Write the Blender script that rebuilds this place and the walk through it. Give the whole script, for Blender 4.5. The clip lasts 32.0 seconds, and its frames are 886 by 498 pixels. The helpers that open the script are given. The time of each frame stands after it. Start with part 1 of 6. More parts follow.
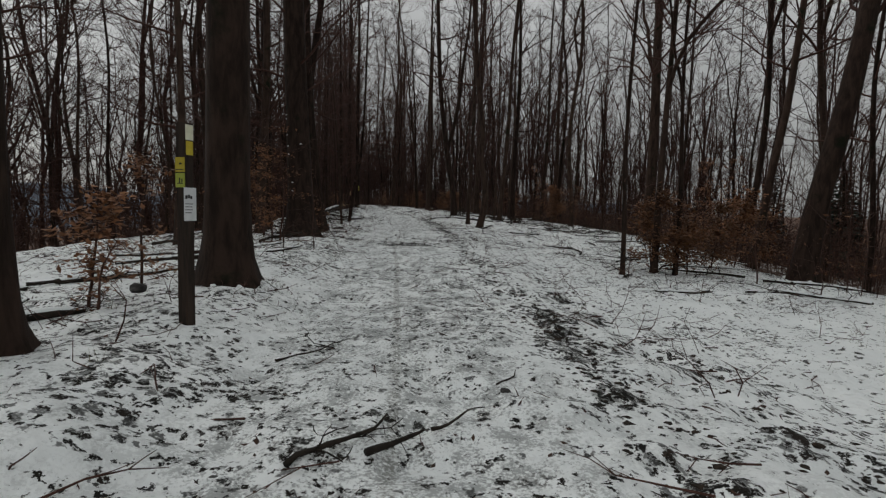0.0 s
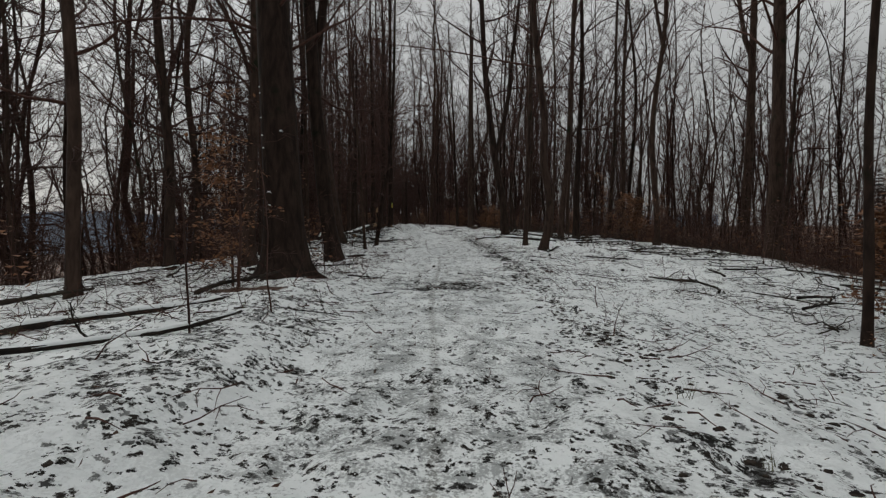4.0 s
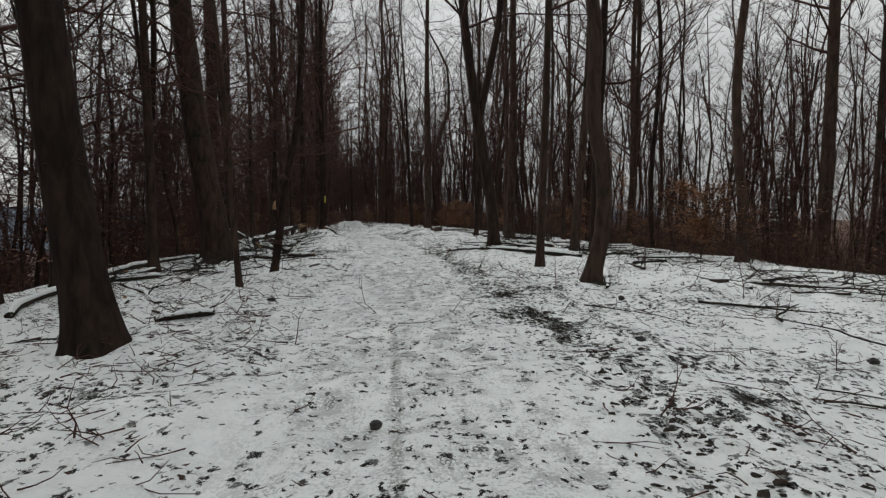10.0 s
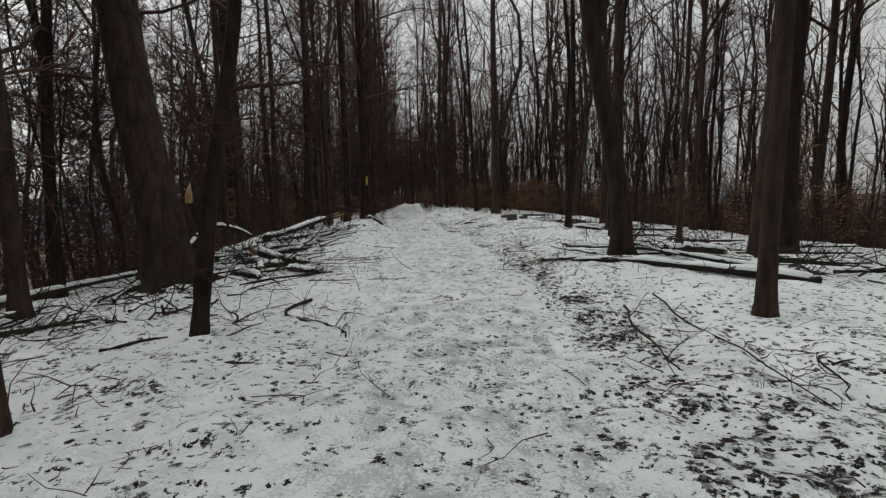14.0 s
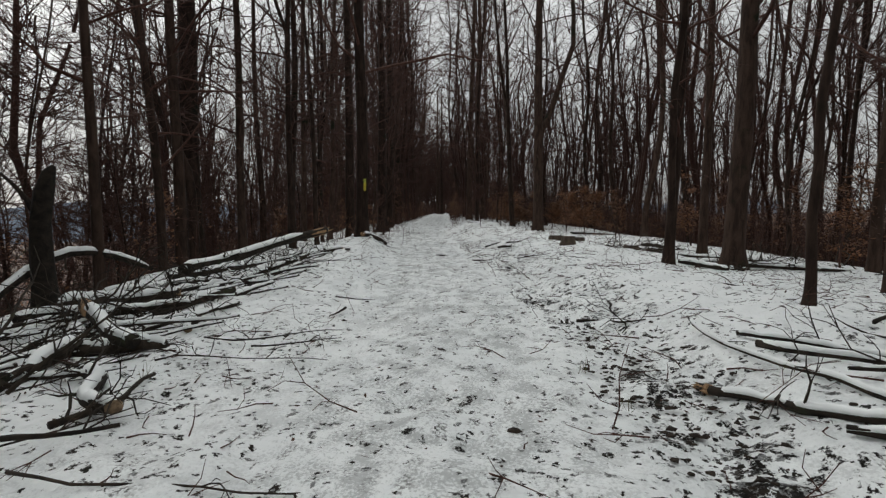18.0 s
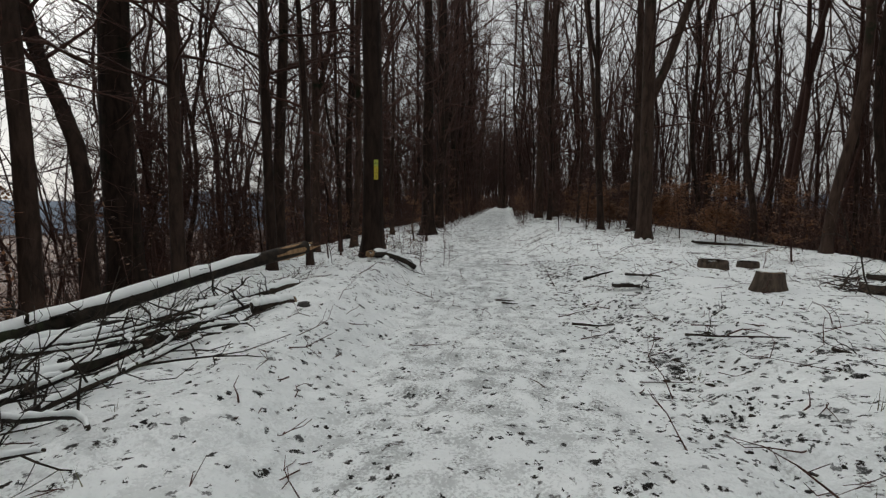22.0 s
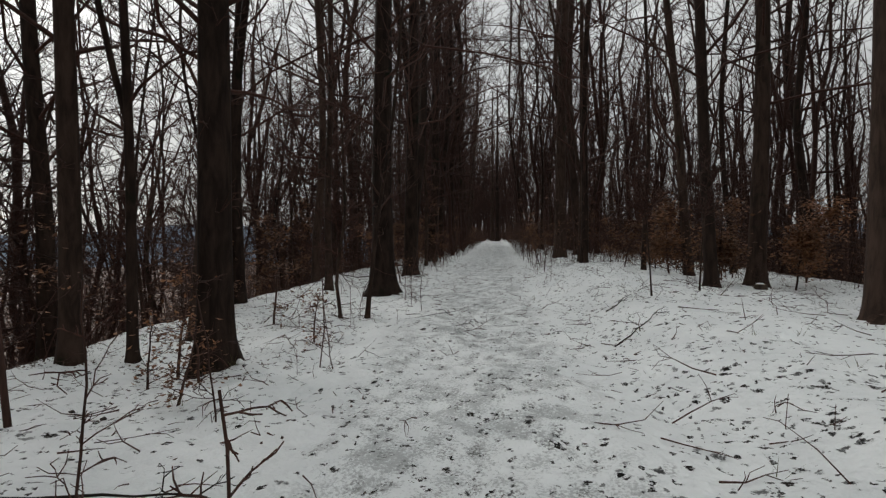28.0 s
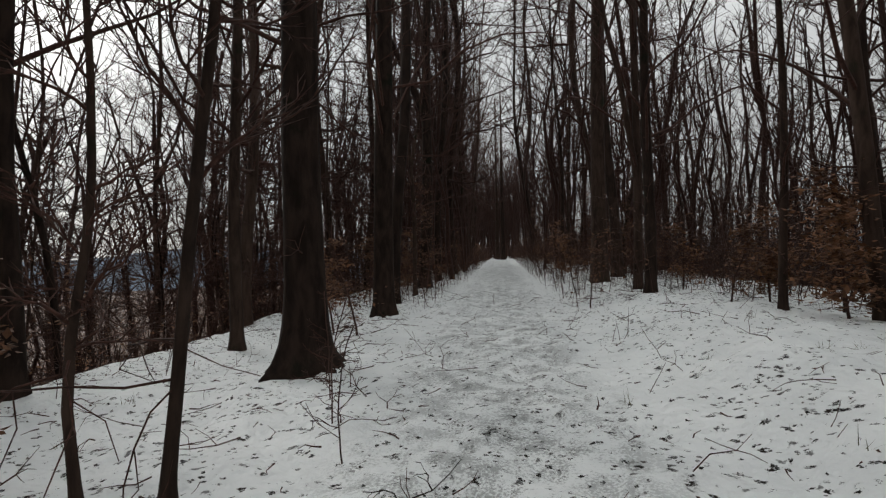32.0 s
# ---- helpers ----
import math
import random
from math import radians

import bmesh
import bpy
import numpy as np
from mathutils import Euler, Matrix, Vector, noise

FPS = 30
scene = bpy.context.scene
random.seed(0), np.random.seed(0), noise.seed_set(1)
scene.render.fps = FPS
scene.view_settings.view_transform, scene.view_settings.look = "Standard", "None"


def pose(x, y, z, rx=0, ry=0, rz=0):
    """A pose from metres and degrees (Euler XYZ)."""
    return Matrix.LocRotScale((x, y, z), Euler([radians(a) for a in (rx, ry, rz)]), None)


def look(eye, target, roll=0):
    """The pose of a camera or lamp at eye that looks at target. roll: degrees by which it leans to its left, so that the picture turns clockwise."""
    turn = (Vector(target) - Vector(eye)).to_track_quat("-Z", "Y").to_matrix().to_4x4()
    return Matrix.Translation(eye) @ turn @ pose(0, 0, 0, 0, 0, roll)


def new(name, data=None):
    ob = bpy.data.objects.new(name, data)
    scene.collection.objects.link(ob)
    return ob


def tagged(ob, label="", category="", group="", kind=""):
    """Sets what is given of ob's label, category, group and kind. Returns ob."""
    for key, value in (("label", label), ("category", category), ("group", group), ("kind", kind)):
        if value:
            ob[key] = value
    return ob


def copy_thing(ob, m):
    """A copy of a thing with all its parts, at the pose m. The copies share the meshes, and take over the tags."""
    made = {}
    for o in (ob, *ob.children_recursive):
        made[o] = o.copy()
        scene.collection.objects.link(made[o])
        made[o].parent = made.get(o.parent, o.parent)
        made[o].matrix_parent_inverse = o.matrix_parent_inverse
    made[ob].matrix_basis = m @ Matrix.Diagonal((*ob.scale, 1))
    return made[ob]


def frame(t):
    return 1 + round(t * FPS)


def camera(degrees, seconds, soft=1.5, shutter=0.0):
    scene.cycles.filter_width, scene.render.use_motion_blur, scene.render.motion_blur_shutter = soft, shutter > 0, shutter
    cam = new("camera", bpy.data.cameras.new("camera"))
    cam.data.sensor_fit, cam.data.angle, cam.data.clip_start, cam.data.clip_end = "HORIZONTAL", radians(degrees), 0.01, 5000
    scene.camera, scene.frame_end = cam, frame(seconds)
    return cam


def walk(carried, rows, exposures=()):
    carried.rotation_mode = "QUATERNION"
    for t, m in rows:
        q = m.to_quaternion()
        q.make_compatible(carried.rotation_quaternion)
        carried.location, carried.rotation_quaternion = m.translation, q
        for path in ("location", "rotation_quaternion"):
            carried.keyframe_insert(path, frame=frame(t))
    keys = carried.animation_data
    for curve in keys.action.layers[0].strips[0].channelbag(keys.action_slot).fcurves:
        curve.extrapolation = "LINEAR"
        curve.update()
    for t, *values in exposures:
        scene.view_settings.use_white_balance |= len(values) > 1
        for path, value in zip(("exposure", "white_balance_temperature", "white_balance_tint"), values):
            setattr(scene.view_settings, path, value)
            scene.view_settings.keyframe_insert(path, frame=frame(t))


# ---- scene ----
cam = camera(80.9, 32.0, 1.3)
PATH = [
    (0, (0.0, 0.0, 1.301), (-0.117, 1.99, 1.136), 1.5),
    (0.5, (-0.097, 0.646, 1.317), (-0.165, 2.642, 1.194), 0.5),
    (1, (-0.191, 1.319, 1.342), (-0.227, 3.317, 1.244), -0.1),
    (1.5, (-0.256, 1.994, 1.331), (-0.343, 3.991, 1.261), -0.4),
    (2, (-0.262, 2.699, 1.35), (-0.248, 4.696, 1.234), -0.4),
    (2.5, (-0.341, 3.392, 1.363), (-0.269, 5.385, 1.225), -0.1),
    (3, (-0.462, 4.128, 1.359), (-0.473, 6.123, 1.208), 0.0),
    (3.5, (-0.665, 4.859, 1.328), (-0.935, 6.837, 1.205), -0.0),
    (5.5, (-1.076, 7.936, 1.275), (-1.332, 9.918, 1.194), 0.5),
    (6, (-1.23, 8.677, 1.318), (-1.336, 10.671, 1.209), 0.9),
    (6.5, (-1.377, 9.463, 1.35), (-1.488, 11.456, 1.23), 0.7),
    (7, (-1.544, 10.213, 1.36), (-1.723, 12.202, 1.264), 0.6),
    (7.5, (-1.621, 11.007, 1.401), (-1.814, 12.995, 1.303), 0.2),
    (8, (-1.782, 11.77, 1.431), (-1.982, 13.757, 1.322), 0.3),
    (8.5, (-1.912, 12.543, 1.483), (-2.106, 14.531, 1.368), 0.1),
    (9, (-2.065, 13.344, 1.517), (-2.272, 15.332, 1.445), 0.1),
    (9.5, (-2.092, 14.153, 1.512), (-2.264, 16.144, 1.414), -0.2),
    (10, (-2.195, 14.943, 1.523), (-2.272, 16.938, 1.407), -0.1),
    (10.5, (-2.264, 15.743, 1.552), (-2.342, 17.738, 1.44), -0.3),
    (11, (-2.264, 16.533, 1.561), (-2.44, 18.525, 1.508), -0.5),
    (11.5, (-2.302, 17.28, 1.599), (-2.538, 19.265, 1.555), -0.7),
    (12, (-2.42, 18.094, 1.628), (-2.667, 20.077, 1.569), -0.9),
    (12.5, (-2.562, 18.921, 1.628), (-2.886, 20.893, 1.552), -0.9),
    (13, (-2.702, 19.757, 1.663), (-3.076, 21.718, 1.535), -1.0),
    (13.5, (-2.868, 20.571, 1.692), (-3.268, 22.525, 1.534), -1.1),
    (14, (-2.93, 21.395, 1.712), (-3.249, 23.361, 1.524), -1.2),
    (14.5, (-3.116, 22.159, 1.735), (-3.377, 24.133, 1.541), -0.8),
    (16.5, (-3.366, 25.225, 1.747), (-3.474, 27.218, 1.623), 0.5),
    (17, (-3.449, 25.998, 1.751), (-3.631, 27.987, 1.648), 0.1),
    (17.5, (-3.582, 26.826, 1.781), (-3.866, 28.803, 1.686), 0.1),
    (18, (-3.72, 27.653, 1.81), (-4.158, 29.599, 1.66), -0.0),
    (18.5, (-3.924, 28.417, 1.851), (-4.419, 30.344, 1.644), -0.1),
    (19, (-4.146, 29.2, 1.907), (-4.725, 31.101, 1.679), 0.0),
    (19.5, (-4.334, 30.041, 1.968), (-4.952, 31.931, 1.752), 0.2),
    (20, (-4.546, 30.826, 1.973), (-5.168, 32.717, 1.779), 0.5),
    (20.5, (-4.709, 31.681, 1.993), (-5.308, 33.578, 1.794), 0.5),
    (21, (-4.906, 32.604, 2.007), (-5.469, 34.514, 1.82), 0.5),
    (21.5, (-5.133, 33.473, 1.989), (-5.682, 35.387, 1.798), 0.5),
    (22, (-5.31, 34.369, 1.999), (-5.973, 36.248, 1.82), 0.2),
    (22.5, (-5.428, 35.216, 2.001), (-6.149, 37.073, 1.823), 0.2),
    (23, (-5.634, 36.105, 1.992), (-6.358, 37.961, 1.817), 0.2),
    (23.5, (-5.921, 37.008, 1.95), (-6.683, 38.849, 1.778), 0.1),
    (24, (-6.267, 37.944, 1.942), (-7.117, 39.747, 1.767), -0.2),
    (24.5, (-6.486, 38.754, 1.948), (-7.368, 40.534, 1.719), 0.5),
    (25, (-6.74, 39.555, 1.973), (-7.582, 41.349, 1.706), 0.8),
    (25.5, (-6.971, 40.365, 1.976), (-7.699, 42.208, 1.708), 0.9),
    (26, (-7.226, 41.155, 2.0), (-7.847, 43.041, 1.766), 0.9),
    (26.5, (-7.494, 41.915, 1.977), (-8.086, 43.817, 1.802), 0.8),
    (28.5, (-8.508, 45.163, 2.027), (-9.15, 47.056, 1.987), -0.5),
    (29, (-8.745, 45.941, 2.003), (-9.403, 47.829, 1.976), -0.4),
    (29.5, (-8.99, 46.71, 1.973), (-9.631, 48.604, 1.977), -0.5),
    (30, (-9.136, 47.479, 1.979), (-9.702, 49.398, 1.972), -0.8),
    (30.5, (-9.331, 48.209, 1.992), (-9.794, 50.155, 1.982), -0.8),
    (31, (-9.525, 48.908, 1.995), (-9.955, 50.862, 1.98), -1.0),
    (31.5, (-9.736, 49.637, 2.026), (-10.265, 51.566, 2.026), -1.7),
    (32, (-9.907, 50.379, 1.995), (-10.546, 52.275, 2.013), -1.1),
]
walk(cam, [(t, look(eye, target, roll)) for t, eye, target, roll in PATH], exposures=[(0, -0.46), (1, -0.34), (3, -0.26), (6, -0.2), (8, -0.2), (9, 0.06), (14, 0.12), (18, 0.24), (22, 0.15), (26, 0.1), (29, 0.12), (32, 0.16)])
SKY = 0.15
scene.view_settings.exposure = 0.0

# ---- light ----
world = bpy.data.worlds.new("overcast_sky")
scene.world = world
world.use_nodes = True
wn = world.node_tree
sky = wn.nodes.new("ShaderNodeTexSky")
sky.sky_type = "NISHITA"
sky.sun_disc = False
sky.sun_elevation = radians(26)
sky.sun_rotation = radians(-60)
sky.altitude = 300
sky.air_density, sky.dust_density, sky.ozone_density = 1.2, 1.5, 1.5
grey = wn.nodes.new("ShaderNodeHueSaturation")
grey.inputs["Saturation"].default_value = 0.22
wn.links.new(sky.outputs[0], grey.inputs["Color"])
cloud_at = wn.nodes.new("ShaderNodeTexCoord")
cloud_map = wn.nodes.new("ShaderNodeMapping")
cloud_map.inputs["Scale"].default_value = (1.6, 1.6, 5.0)
clouds = wn.nodes.new("ShaderNodeTexNoise")
clouds.inputs["Scale"].default_value = 2.2
clouds.inputs["Detail"].default_value = 7
cloud_range = wn.nodes.new("ShaderNodeMapRange")
cloud_range.inputs["From Min"].default_value, cloud_range.inputs["From Max"].default_value = 0.3, 0.7
cloud_range.inputs["To Min"].default_value, cloud_range.inputs["To Max"].default_value = 0.85, 1.12
cover = wn.nodes.new("ShaderNodeMix")
cover.data_type, cover.blend_type = "RGBA", "MULTIPLY"
cover.inputs["Factor"].default_value = 1.0
wn.links.new(cloud_at.outputs["Generated"], cloud_map.inputs["Vector"])
wn.links.new(cloud_map.outputs[0], clouds.inputs["Vector"])
wn.links.new(clouds.outputs["Fac"], cloud_range.inputs["Value"])
veil = wn.nodes.new("ShaderNodeMix")
veil.data_type = "RGBA"
veil.inputs["Factor"].default_value = 0.8
veil.inputs["B"].default_value = (4.15, 4.22, 4.17, 1)
wn.links.new(grey.outputs[0], veil.inputs["A"])
# an overcast dome: brightest overhead
up_axis = wn.nodes.new("ShaderNodeSeparateXYZ")
dome = wn.nodes.new("ShaderNodeMapRange")
dome.inputs["From Min"].default_value, dome.inputs["From Max"].default_value = 0.0, 1.0
dome.inputs["To Min"].default_value, dome.inputs["To Max"].default_value = 0.56, 1.75
lit = wn.nodes.new("ShaderNodeMix")
lit.data_type, lit.blend_type = "RGBA", "MULTIPLY"
lit.inputs["Factor"].default_value = 1.0
wn.links.new(cloud_at.outputs["Generated"], up_axis.inputs[0])
wn.links.new(up_axis.outputs["Z"], dome.inputs["Value"])
wn.links.new(veil.outputs["Result"], lit.inputs["A"])
wn.links.new(dome.outputs[0], lit.inputs["B"])
wn.links.new(lit.outputs["Result"], cover.inputs["A"])
wn.links.new(cloud_range.outputs[0], cover.inputs["B"])
wn.links.new(cover.outputs["Result"], wn.nodes["Background"].inputs["Color"])
wn.nodes["Background"].inputs["Strength"].default_value = SKY

sun = new("sun", bpy.data.lights.new("sun", "SUN"))
sun.data.energy, sun.data.angle, sun.data.color = 1.1, radians(18), (1.0, 0.97, 0.93)
sun.matrix_world = look((-24, 14, 13.5), (0, 0, 0))


# ---- materials ----
def material(name, rough=0.8, metal=0.0):
    """A node material and its principled shader."""
    mat = bpy.data.materials.new(name)
    mat.use_nodes = True
    bsdf = mat.node_tree.nodes["Principled BSDF"]
    bsdf.inputs["Roughness"].default_value = rough
    bsdf.inputs["Metallic"].default_value = metal
    bsdf.inputs["Specular IOR Level"].default_value = 0.25
    return mat, mat.node_tree, bsdf


def node(tree, kind, **values):
    n = tree.nodes.new(kind)
    for key, value in values.items():
        n.inputs[key.replace("_", " ")].default_value = value
    return n


def coords(tree, scale, kind="Object"):
    at = tree.nodes.new("ShaderNodeTexCoord")
    m = tree.nodes.new("ShaderNodeMapping")
    m.inputs["Scale"].default_value = scale
    tree.links.new(at.outputs[kind], m.inputs["Vector"])
    return m.outputs[0]


def blend(tree, factor, a, b, mode="MIX"):
    """Mixes two colours; each may be a socket or a value."""
    n = tree.nodes.new("ShaderNodeMix")
    n.data_type, n.blend_type = "RGBA", mode
    for key, value in (("Factor", factor), ("A", a), ("B", b)):
        if isinstance(value, bpy.types.NodeSocket):
            tree.links.new(value, n.inputs[key])
        elif key == "Factor":
            n.inputs[0].default_value = value
        else:
            n.inputs[key].default_value = (*value, 1)
    return n.outputs["Result"]


def ranged(tree, value, a, b, c=0.0, d=1.0):
    n = tree.nodes.new("ShaderNodeMapRange")
    n.interpolation_type = "SMOOTHSTEP"
    tree.links.new(value, n.inputs["Value"])
    for key, v in (("From Min", a), ("From Max", b), ("To Min", c), ("To Max", d)):
        n.inputs[key].default_value = v
    return n.outputs[0]


def sums(tree, op, a, b):
    n = tree.nodes.new("ShaderNodeMath")
    n.operation = op
    for i, value in enumerate((a, b)):
        if isinstance(value, bpy.types.NodeSocket):
            tree.links.new(value, n.inputs[i])
        else:
            n.inputs[i].default_value = value
    return n.outputs[0]


def noisy(tree, vector, scale, detail=4.0, rough=0.55, distort=0.0):
    n = node(tree, "ShaderNodeTexNoise", Scale=scale, Detail=detail, Roughness=rough, Distortion=distort)
    tree.links.new(vector, n.inputs["Vector"])
    return n.outputs["Fac"]


def bumped(tree, bsdf, height, strength, distance):
    n = node(tree, "ShaderNodeBump", Strength=strength, Distance=distance)
    tree.links.new(height, n.inputs["Height"])
    tree.links.new(n.outputs[0], bsdf.inputs["Normal"])


def grained(name, dark, light, scale, rough=0.85, bump=0.4, depth=0.01, vary=0.25, stain=None, stain_scale=1.3, stain_from=0.55, shine=0.25):
    """Two-scale mottled surface with relief; each object a little different."""
    mat, tree, bsdf = material(name, rough)
    bsdf.inputs["Specular IOR Level"].default_value = shine
    v = coords(tree, scale)
    fine = noisy(tree, v, 1.0, 6, 0.6, 0.4)
    colour = blend(tree, ranged(tree, fine, 0.3, 0.7), dark, light)
    plain = coords(tree, (1, 1, 1))
    if stain:
        colour = blend(tree, ranged(tree, noisy(tree, plain, stain_scale, 5, 0.6), stain_from, stain_from + 0.14), colour, stain)
    info = tree.nodes.new("ShaderNodeObjectInfo")
    tone = ranged(tree, info.outputs["Random"], 0, 1, 1 - vary, 1 + vary)
    hsv = tree.nodes.new("ShaderNodeHueSaturation")
    tree.links.new(colour, hsv.inputs["Color"])
    tree.links.new(tone, hsv.inputs["Value"])
    tree.links.new(hsv.outputs[0], bsdf.inputs["Base Color"])
    bumped(tree, bsdf, fine, bump, depth)
    return mat


def snow_material(name, sheet):
    """Snow; the ground's sheet has soil, litter and trodden slush showing through by its own plan of wear."""
    mat, tree, bsdf = material(name, 0.65)
    bsdf.inputs["Specular IOR Level"].default_value = 0.3
    v = coords(tree, (1, 1, 1))
    big, fine = noisy(tree, v, 1.2, 4), noisy(tree, v, 26, 5, 0.6)
    snow = blend(tree, ranged(tree, big, 0.3, 0.7), (0.775, 0.805, 0.80), (0.865, 0.89, 0.88))
    height = sums(tree, "MULTIPLY", fine, 0.3)
    colour = snow
    if sheet:
        tread = tree.nodes.new("ShaderNodeAttribute")
        tread.attribute_name = "tread"
        bare = tree.nodes.new("ShaderNodeAttribute")
        bare.attribute_name = "bare"
        crumbs = noisy(tree, v, 46, 5, 0.68, 0.3)
        patch = noisy(tree, v, 4.0, 3, 0.5, 0.2)
        # ragged outlines: the cells' coordinates are pushed about at two sizes
        at = v
        for scale, far in ((11.0, 0.12), (48.0, 0.07), (120.0, 0.025)):
            push = node(tree, "ShaderNodeTexNoise", Scale=scale, Detail=3.0)
            tree.links.new(v, push.inputs["Vector"])
            shift = tree.nodes.new("ShaderNodeVectorMath")
            shift.operation = "MULTIPLY_ADD"
            shift.inputs[1].default_value = (far, far, 0.0)
            tree.links.new(push.outputs["Color"], shift.inputs[0])
            tree.links.new(at, shift.inputs[2])
            at = shift.outputs[0]

        def flecks(scale, share, least, most, grow):
            """Separate ragged flecks, some half buried; share: how many of the cells hold one."""
            cells = node(tree, "ShaderNodeTexVoronoi", Scale=scale)
            cells.voronoi_dimensions = "2D"
            tree.links.new(at, cells.inputs["Vector"])
            chance = tree.nodes.new("ShaderNodeSeparateColor")
            tree.links.new(cells.outputs["Color"], chance.inputs[0])
            there = sums(tree, "LESS_THAN", chance.outputs[0], share)
            size = sums(tree, "ADD", ranged(tree, chance.outputs[1], 0, 1, least, most), grow)
            inside = ranged(tree, sums(tree, "SUBTRACT", size, cells.outputs["Distance"]), -0.02, 0.05)
            bold = ranged(tree, chance.outputs[2], 0.05, 0.45, 0.6, 1.0)
            return sums(tree, "MULTIPLY", sums(tree, "MULTIPLY", inside, there), bold), chance.outputs[2]

        bunch = ranged(tree, sums(tree, "ADD", sums(tree, "MULTIPLY", noisy(tree, v, 2.6, 4, 0.6), 0.7), sums(tree, "MULTIPLY", patch, 0.3)), 0.38, 0.64, 0.25, 1.75)
        amount = sums(tree, "MULTIPLY", bare.outputs["Fac"], bunch)
        extra = sums(tree, "MULTIPLY", sums(tree, "MAXIMUM", sums(tree, "SUBTRACT", amount, 0.45), 0.0), 0.16)
        coarse, kind_a = flecks(10.5, sums(tree, "MULTIPLY", amount, 1.15), 0.07, 0.37, extra)
        small_share = sums(tree, "ADD", sums(tree, "MULTIPLY", amount, 0.58), sums(tree, "MULTIPLY", tread.outputs["Fac"], 0.1))
        little, kind_b = flecks(23.0, small_share, 0.1, 0.48, extra)
        soil = sums(tree, "MAXIMUM", sums(tree, "MULTIPLY", coarse, ranged(tree, crumbs, 0.36, 0.5)), little)
        # trodden, grey slush
        slush = sums(tree, "MULTIPLY", ranged(tree, sums(tree, "ADD", sums(tree, "MULTIPLY", crumbs, 0.65), sums(tree, "MULTIPLY", patch, 0.5)), 0.54, 0.66), tread.outputs["Fac"])
        colour = blend(tree, sums(tree, "MINIMUM", sums(tree, "MULTIPLY", slush, 0.55), 0.8), snow, (0.27, 0.285, 0.28))
        # footprints: long cells pressed in along the trail, mottled by the soles
        steps = node(tree, "ShaderNodeTexVoronoi", Scale=1.0, Randomness=0.9)
        steps.voronoi_dimensions = "2D"
        stretch = tree.nodes.new("ShaderNodeMapping")
        stretch.inputs["Scale"].default_value = (6.4, 3.0, 1.0)
        stretch.inputs["Rotation"].default_value = (0, 0, 0.16)
        tree.links.new(v, stretch.inputs["Vector"])
        tree.links.new(stretch.outputs[0], steps.inputs["Vector"])
        pick = tree.nodes.new("ShaderNodeSeparateColor")
        tree.links.new(steps.outputs["Color"], pick.inputs[0])
        pressed = sums(tree, "MULTIPLY", ranged(tree, steps.outputs["Distance"], 0.16, 0.42, 1.0, 0.0), sums(tree, "LESS_THAN", pick.outputs[0], sums(tree, "MULTIPLY", tread.outputs["Fac"], 0.42)))
        sole = sums(tree, "MULTIPLY", pressed, ranged(tree, noisy(tree, v, 48, 3, 0.6), 0.47, 0.6))
        sole = sums(tree, "MULTIPLY", sole, ranged(tree, pick.outputs[1], 0, 1, 0.3, 0.9))
        colour = blend(tree, sole, colour, (0.085, 0.082, 0.072))
        # the groove of a bicycle tyre along the trail
        track = tree.nodes.new("ShaderNodeAttribute")
        track.attribute_name = "groove"
        groove = sums(tree, "MULTIPLY", ranged(tree, track.outputs["Fac"], 0.35, 0.9), ranged(tree, crumbs, 0.38, 0.6))
        colour = blend(tree, sums(tree, "MULTIPLY", groove, 0.8), colour, (0.2, 0.2, 0.18))
        kind = blend(tree, ranged(tree, kind_a, 0.6, 0.85), (0.011, 0.010, 0.008), (0.03, 0.022, 0.016))
        earth = blend(tree, ranged(tree, kind_b, 0.75, 0.9), kind, (0.02, 0.018, 0.011))
        earth = blend(tree, ranged(tree, crumbs, 0.5, 0.75), earth, (0.024, 0.018, 0.014))
        colour = blend(tree, soil, colour, earth)
        leaves = tree.nodes.new("ShaderNodeAttribute")
        leaves.attribute_name = "litter"
        rust = blend(tree, ranged(tree, crumbs, 0.35, 0.65), (0.03, 0.014, 0.008), (0.12, 0.055, 0.026))
        cover_leaf = ranged(tree, sums(tree, "ADD", sums(tree, "MULTIPLY", patch, 0.5), leaves.outputs["Fac"]), 0.62, 0.76)
        colour = blend(tree, cover_leaf, colour, rust)
        height = sums(tree, "SUBTRACT", sums(tree, "MULTIPLY", soil, sums(tree, "ADD", crumbs, -0.15)), sums(tree, "MULTIPLY", pressed, 0.1))
        height = sums(tree, "ADD", height, sums(tree, "ADD", sums(tree, "MULTIPLY", crumbs, 0.14), sums(tree, "MULTIPLY", noisy(tree, v, 7.0, 2, 0.45), 1.0)))
        tree.links.new(ranged(tree, soil, 0, 1, 0.6, 0.95), bsdf.inputs["Roughness"])
    tree.links.new(colour, bsdf.inputs["Base Color"])
    bumped(tree, bsdf, height, 0.9, 0.085 if sheet else 0.012)
    return mat


